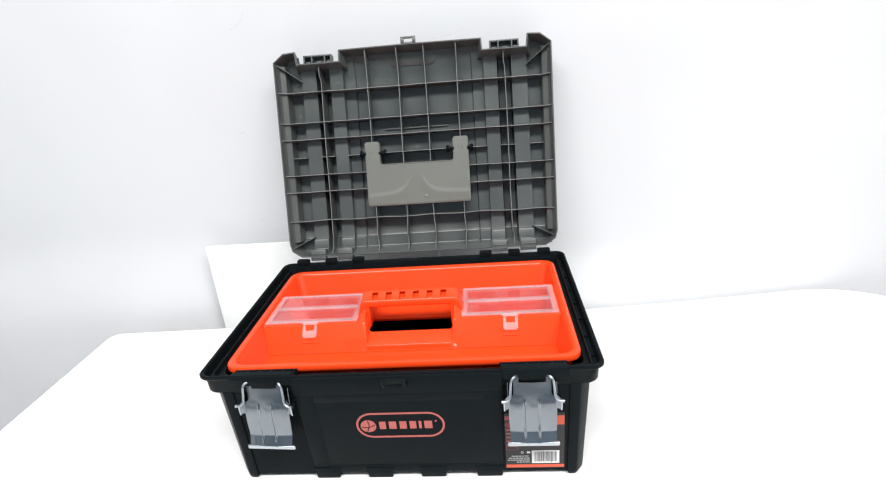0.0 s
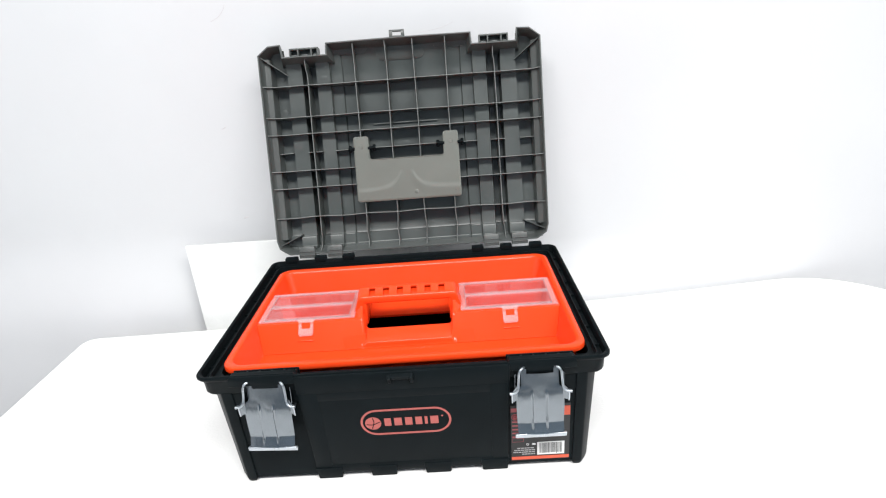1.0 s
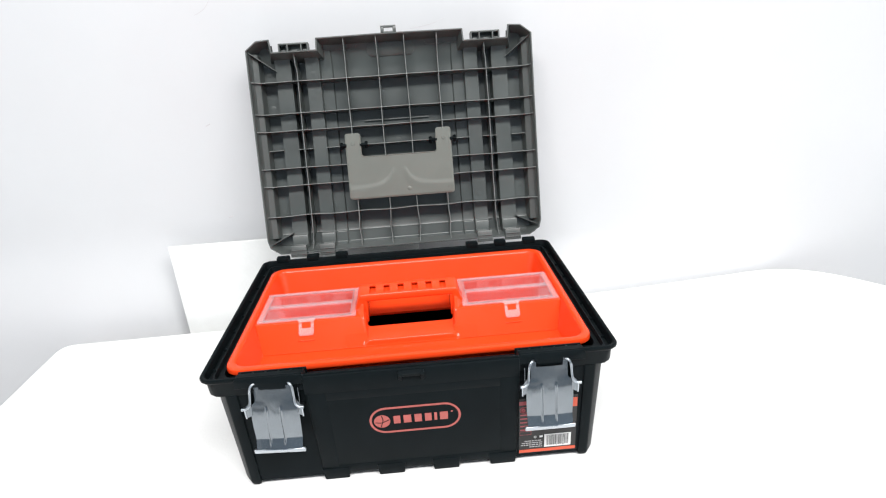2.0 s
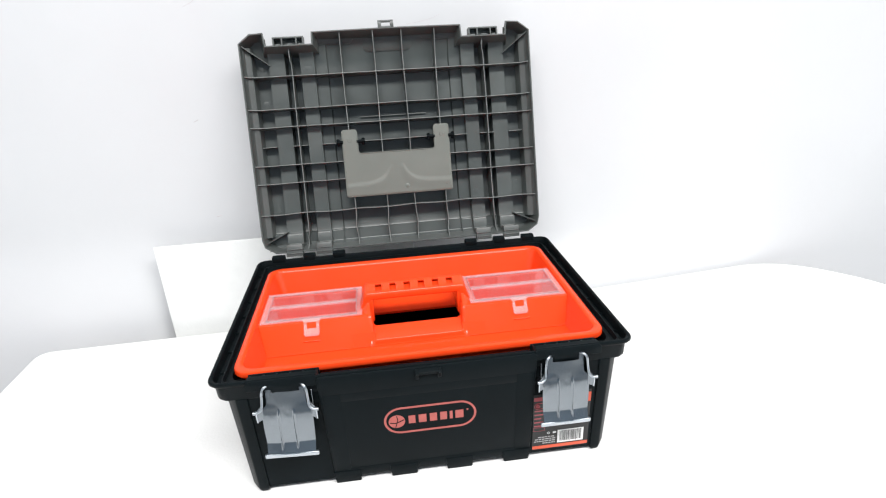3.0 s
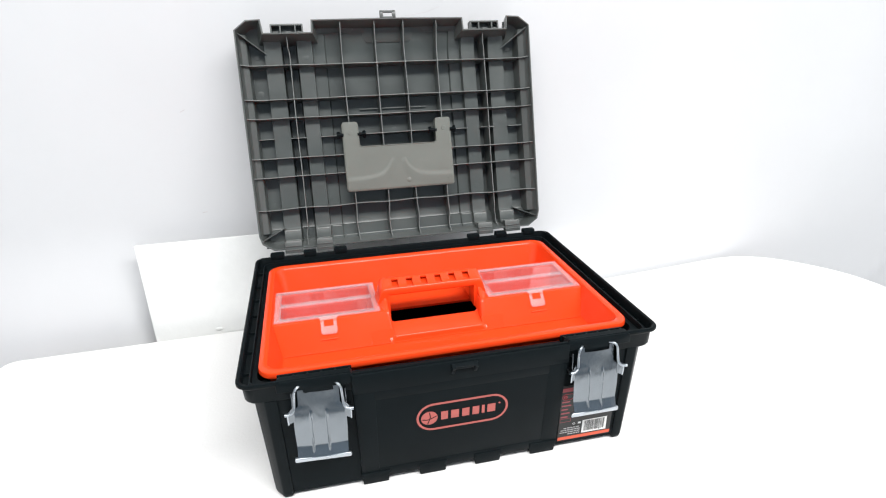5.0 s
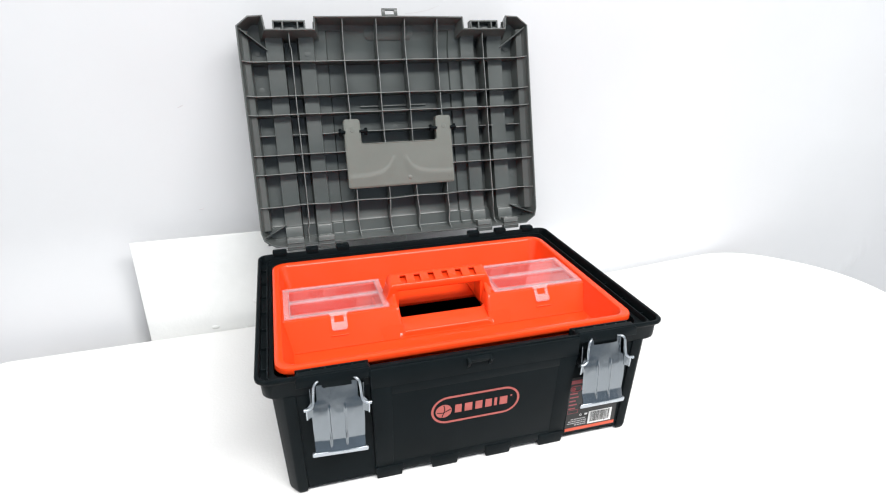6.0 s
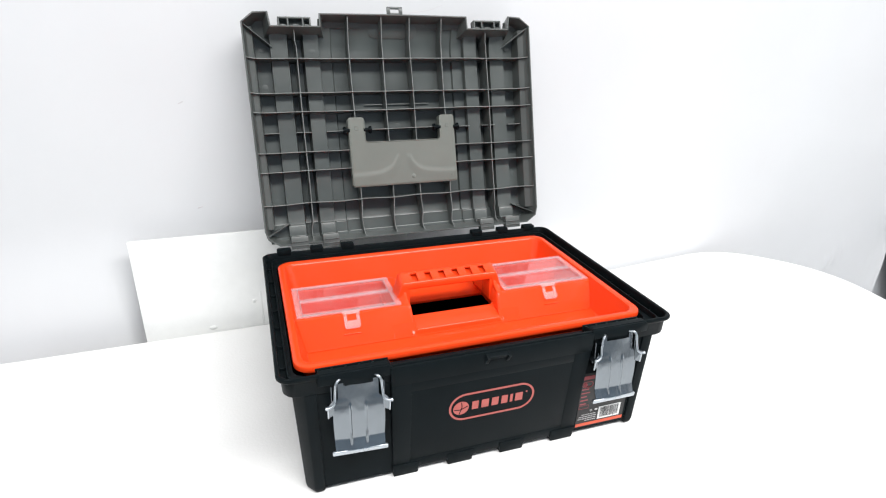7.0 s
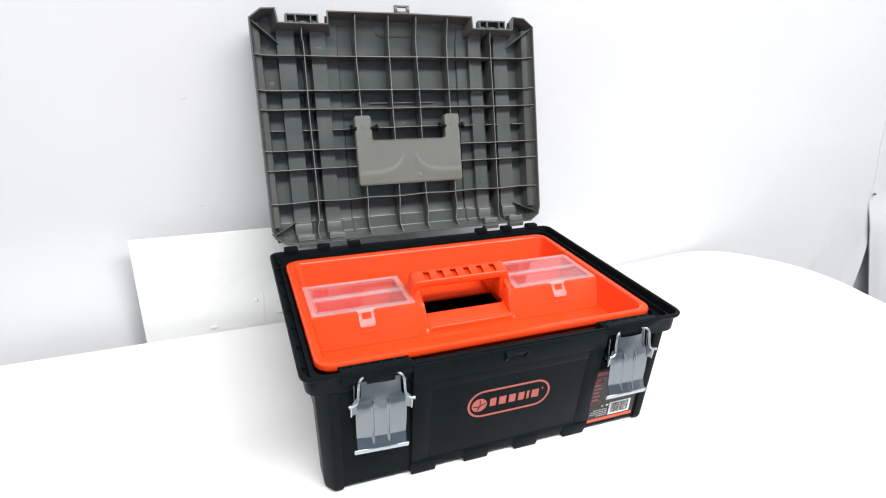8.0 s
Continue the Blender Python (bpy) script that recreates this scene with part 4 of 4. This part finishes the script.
# ---- the orange tray in the base ----
TRAY = empty("tool_tray", pose(0, 0, 0.0), "bright orange plastic lift-out tray resting in the toolbox", "tool tray")


def tray():
    bm = bmesh.new()
    prof = [(0.2010, 0.0315, 0.2850, 0.012, 0.1150), (0.2115, 0.0240, 0.2985, 0.015, 0.1480), (0.2160, 0.0195, 0.3028, 0.018, 0.1490),
            (0.2172, 0.0185, 0.3040, 0.019, 0.1505), (0.2172, 0.0185, 0.3040, 0.019, 0.1545), (0.2166, 0.0190, 0.3034, 0.019, 0.1562), (0.2145, 0.0208, 0.3014, 0.018, 0.1572),
            (0.2105, 0.0250, 0.2972, 0.016, 0.1572), (0.2080, 0.0275, 0.2947, 0.015, 0.1560), (0.2066, 0.0290, 0.2930, 0.014, 0.1530), (0.1985, 0.0350, 0.2800, 0.010, 0.1220), (0.1970, 0.0365, 0.2785, 0.009, 0.1195), (0.1945, 0.0390, 0.2760, 0.008, 0.1185)]
    loft(bm, [rounded(-hx, hx, y0, y1, r, z, 6) for hx, y0, y1, r, z in prof], False, False)
    block(bm, -0.2, 0.2, 0.034, 0.112, 0.1155, 0.1186)
    block(bm, -0.2, 0.2, 0.196, 0.282, 0.1155, 0.1186)
    # the two compartments, open on top
    boxes = []
    for s in (-1, 1):
        def ring(xi, xo, y0, y1, r, z):
            a, e = sorted((s * xi, s * xo))
            return rounded(a, e, y0, y1, r, z, 3)
        b = bmesh.new()
        boxes.append(b)
        loft(b, [ring(0.0850, 0.2000, 0.1053, 0.2280, 0.004, 0.1160), ring(0.0850, 0.2036, 0.1154, 0.2243, 0.004, 0.1322), ring(0.0588, 0.2040, 0.1163, 0.2239, 0.004, 0.1336), ring(0.0600, 0.2080, 0.1265, 0.2190, 0.005, 0.1500), ring(0.0612, 0.2080, 0.1278, 0.2180, 0.005, 0.1522), ring(0.0640, 0.2076, 0.1305, 0.2160, 0.005, 0.1530),
                  ring(0.0790, 0.1990, 0.1390, 0.2080, 0.004, 0.1530), ring(0.0800, 0.1980, 0.1400, 0.2070, 0.004, 0.1520), ring(0.0830, 0.1950, 0.1440, 0.2030, 0.004, 0.1215)], False, True)
        # inner side wall down to the hole
        hexa(b, [(s * 0.0680, 0.1345, 0.1156), (s * 0.0790, 0.1345, 0.1156), (s * 0.0790, 0.2240, 0.1156), (s * 0.0680, 0.2240, 0.1156)],
             [(s * 0.0592, 0.1345, 0.1350), (s * 0.0790, 0.1345, 0.1350), (s * 0.0790, 0.2236, 0.1350), (s * 0.0592, 0.2236, 0.1350)])
        # small moulded ledge under the lid's clip
        a = s * 0.1395
        hexa(b, [(a - 0.0110, 0.1135, 0.1310), (a + 0.0110, 0.1135, 0.1310), (a + 0.0110, 0.124, 0.1310), (a - 0.0110, 0.124, 0.1310)],
             [(a - 0.0110, 0.1140, 0.1328), (a + 0.0110, 0.1140, 0.1328), (a + 0.0110, 0.124, 0.1328), (a - 0.0110, 0.124, 0.1328)], 0.0007)
    # raised apron in front of the grip hole, with a rounded front edge
    prof = [(0.1050, 0.1120), (0.1058, 0.1188), (0.1067, 0.1202), (0.1073, 0.1225), (0.1077, 0.1250), (0.1082, 0.1262), (0.1090, 0.1271), (0.1102, 0.1277), (0.1120, 0.1281), (0.1210, 0.1301),
            (0.1300, 0.1322), (0.1318, 0.1330), (0.1335, 0.1335), (0.1347, 0.1332), (0.1352, 0.1320), (0.1352, 0.1120)]
    grip = bmesh.new()
    for x in (-0.0612, 0.0612):
        block(grip, x - 0.0042, x + 0.0042, 0.1462, 0.1728, 0.1340, 0.1660, 0.0010)
    def ends(s, f):
        """The apron's line, sunk towards its ends into the sloping front of the compartments."""
        return [(s, y, z if z < 0.119 or y > 0.13 else z + (min(z, 0.1186 + 1.1 * max(0.0, y - 0.1058)) - z) * f) for y, z in prof]
    loft(bm, [ends(x, f) for x, f in ((-0.0640, 1.0), (-0.0612, 0.9), (-0.0590, 0.55), (-0.0572, 0.15), (-0.0555, 0.0), (0.0555, 0.0), (0.0572, 0.15), (0.0590, 0.55), (0.0612, 0.9), (0.0640, 1.0))])
    # the foot of each compartment beside the apron, and the rounded corner between them
    foot = [(0.1062, 0.1160), (0.1162, 0.1337), (0.1345, 0.1336), (0.1345, 0.1160)]
    for s in (-1, 1):
        loft(boxes[(s + 1) // 2], [[(s * x, y, z) for y, z in foot] for x in (0.0582, 0.0895)])
        # rounded lower corner of the hole
        r = 0.0062
        arc = [(0.0592, 0.0), (0.0592, r)] + [(0.0592 - r + r * math.cos(a), r - r * math.sin(a)) for a in (radians(90 * k / 6) for k in range(1, 7))]
        loft(bm, [[(s * x, 0.1338 + 0.42 * v + d, 0.1330 + 0.90 * v - 0.4 * d) for x, v in arc] for d in (0.0, 0.003)])
    # soft bead along the floor's edge
    tube(bm, [(-0.196, 0.1066, 0.1192), (0.0, 0.1066, 0.1192), (0.196, 0.1066, 0.1192)], 0.0008, 8)
    # hollow grip bar, open below, with six slots in its sloping top
    line = [(0.1480, 0.1652), (0.1468, 0.1656), (0.1461, 0.1666), (0.1459, 0.1684), (0.1460, 0.1706), (0.1463, 0.1728), (0.1471, 0.1746), (0.1485, 0.1757), (0.1555, 0.1784), (0.1622, 0.1809),
            (0.1650, 0.1817), (0.1680, 0.1817), (0.1705, 0.1804), (0.1721, 0.1780), (0.1728, 0.1740), (0.1731, 0.1690), (0.1731, 0.1652)]
    inner = []
    for k, (y, z) in enumerate(line):
        (ya, za), (yb, zb) = line[max(k - 1, 0)], line[min(k + 1, len(line) - 1)]
        n = math.hypot(yb - ya, zb - za)
        inner.append((y + (zb - za) / n * 0.0022, z - (yb - ya) / n * 0.0022))
    xs = [(-0.0755, 0.02), (-0.0735, 0.12), (-0.0712, 0.42), (-0.0692, 0.74), (-0.0672, 0.93), (-0.0645, 1.0), (-0.0595, 1.0)]
    holes = []
    for k in range(6):
        c = -0.0484 + 0.0193 * k
        holes.append(len(xs))
        xs += [(c - 0.0042, 1.0), (c + 0.0042, 1.0)]
    xs += [(-x, f) for x, f in xs[6::-1]]

    def skin(pts, x, fall):
        """The bar's section, let down to the compartments at its two ends."""
        return [(x, y, 0.1500 if z < 0.1690 and abs(x) > 0.06 else 0.1535 + (z - 0.1535) * fall) for y, z in pts]
    shell_grid(grip, [skin(line, x, f) for x, f in xs], [skin(inner, x, f) for x, f in xs], lambda i, j: not (i in holes and j in (7, 8)))
    # closed floor of the slots
    hexa(grip, [(-0.0600, 0.1480, 0.1685), (0.0600, 0.1480, 0.1685), (0.0600, 0.1690, 0.1722), (-0.0600, 0.1690, 0.1722)],
         [(-0.0600, 0.1480, 0.1710), (0.0600, 0.1480, 0.1710), (0.0600, 0.1690, 0.1764), (-0.0600, 0.1690, 0.1764)])
    web = [(0.1262, 0.1490), (0.1285, 0.1526), (0.1330, 0.1545), (0.1400, 0.1572), (0.1458, 0.1625), (0.1475, 0.1640), (0.1475, 0.1480)]
    for s in (-1, 1):
        loft(grip, [[(s * x, y, 0.1480 + (z - 0.1480) * f) for y, z in web] for x, f in ((0.0616, 0.9), (0.0624, 1.0), (0.0655, 1.0), (0.0700, 0.62), (0.0740, 0.36))])
        hexa(grip, [(s * 0.0590, 0.1460, 0.1480), (s * 0.0745, 0.1468, 0.1480), (s * 0.0745, 0.1725, 0.1480), (s * 0.0590, 0.1728, 0.1480)],
             [(s * 0.0590, 0.1462, 0.1640), (s * 0.0745, 0.1475, 0.1536), (s * 0.0745, 0.1720, 0.1536), (s * 0.0590, 0.1726, 0.1640)], 0.0008)
    part("tray_body", bm, ORANGE, TRAY, angle=35)
    part("grip", grip, ORANGE, TRAY, "hollow orange grip bar with six slots", 35)
    for b in boxes:
        part("compartment", b, ORANGE, TRAY, angle=35)


tray()


def compartment_lids():
    """Two see-through hinged covers with a pair of panes and a clip each."""
    bm = bmesh.new()
    w, y0, y1, z0, z1 = 0.0660, 0.1302, 0.2140, 0.1534, 0.1558
    # a border, a cross bar and thin inner frames
    for a, e, c, d in ((-w, w, y0, y0 + 0.0048), (-w, w, y1 - 0.0048, y1), (-w, -w + 0.0070, y0 + 0.0048, y1 - 0.0048), (w - 0.0070, w, y0 + 0.0048, y1 - 0.0048)):
        block(bm, a, e, c, d, z0, z1, 0.0006, 1)
    ym = (y0 + y1) / 2
    block(bm, -w + 0.0070, w - 0.0070, ym - 0.0024, ym + 0.0024, z0, z1, 0.0006, 1)
    for c, d in ((y0 + 0.0048, ym - 0.0024), (ym + 0.0024, y1 - 0.0048)):
        a, e = -w + 0.0070, w - 0.0070
        for q in ((a, e, c, c + 0.0012), (a, e, d - 0.0012, d), (a, a + 0.0012, c + 0.0012, d - 0.0012), (e - 0.0012, e, c + 0.0012, d - 0.0012)):
            block(bm, *q, z0 + 0.0006, z1 + 0.0008)
    frame_mesh = finish(bm)
    bm = bmesh.new()
    a, e = -w + 0.0072, w - 0.0072
    block(bm, a, e, y0 + 0.0050, ym - 0.0026, z0 - 0.0002, z0 + 0.0005)
    pane_a = finish(bm)
    bm = bmesh.new()
    block(bm, a, e, ym + 0.0026, y1 - 0.0050, z0 - 0.0002, z0 + 0.0005)
    pane_b = finish(bm)
    # clip: a rounded tab with a window, hung over the front edge
    bm = bmesh.new()
    nv, nu = 20, 20
    face, rear = [], []
    for k in range(nv + 1):
        f = k / nv
        hw = 0.0099 + 0.0024 * (1 - step(0.0, 0.20, f)) - 0.0022 * max(0.0, (f - 0.86) / 0.14) ** 2
        y, z = 0.1300 - 0.0150 * f, 0.1562 - 0.0172 * f
        lift = 0.0004 + 0.0006 * step(0.55, 0.70, f) * (1 - step(0.9, 1.0, f))
        face.append([(hw * (2 * i / nu - 1), y - lift, z + 0.6 * lift) for i in range(nu + 1)])
        rear.append([(hw * (2 * i / nu - 1), y + 0.0012, z - 0.0008) for i in range(nu + 1)])
    shell_grid(bm, face, rear, lambda k, i: not (4 <= k < 11 and 4 <= i < nu - 4))
    clip = finish(bm)
    for x in (-0.1385, 0.1385):
        cover = part("compartment_cover", frame_mesh, FROST, TRAY, "translucent white plastic cover with two clear panes")
        cover.location = (x, 0, 0)
        part("pane", pane_a, PANE, cover)
        part("pane", pane_b, PANE, cover)
        part("clip", clip, CLIP, cover)


compartment_lids()


# ---- marks on the hung sheet ----
def sheet_marks():
    # two hair-like lines, then two small scuffs
    for name, pts, r in (("thread", ((-0.315, 0.545), (-0.300, 0.552), (-0.290, 0.562), (-0.286, 0.570)), 0.00045), ("thread", ((0.036, 0.5035), (0.056, 0.5060), (0.076, 0.5100), (0.094, 0.5165)), 0.0004),
                         ("mark", ((-0.336, 0.3655), (-0.328, 0.3690)), 0.0008), ("mark", ((-0.33, 0.195), (-0.322, 0.197)), 0.0010)):
        bm = bmesh.new()
        tube(bm, curve_points([(x, sheet_y(x, z) + 0.35 * r, z) for x, z in pts], 5), r, 6)
        tagged(part(name, bm, MARK, None, "thin dark hair-like line on the white sheet" if name == "thread" else "small grey scuff on the white sheet"), category=name, group="threads on the sheet" if name == "thread" else "scuffs on the sheet")


sheet_marks()
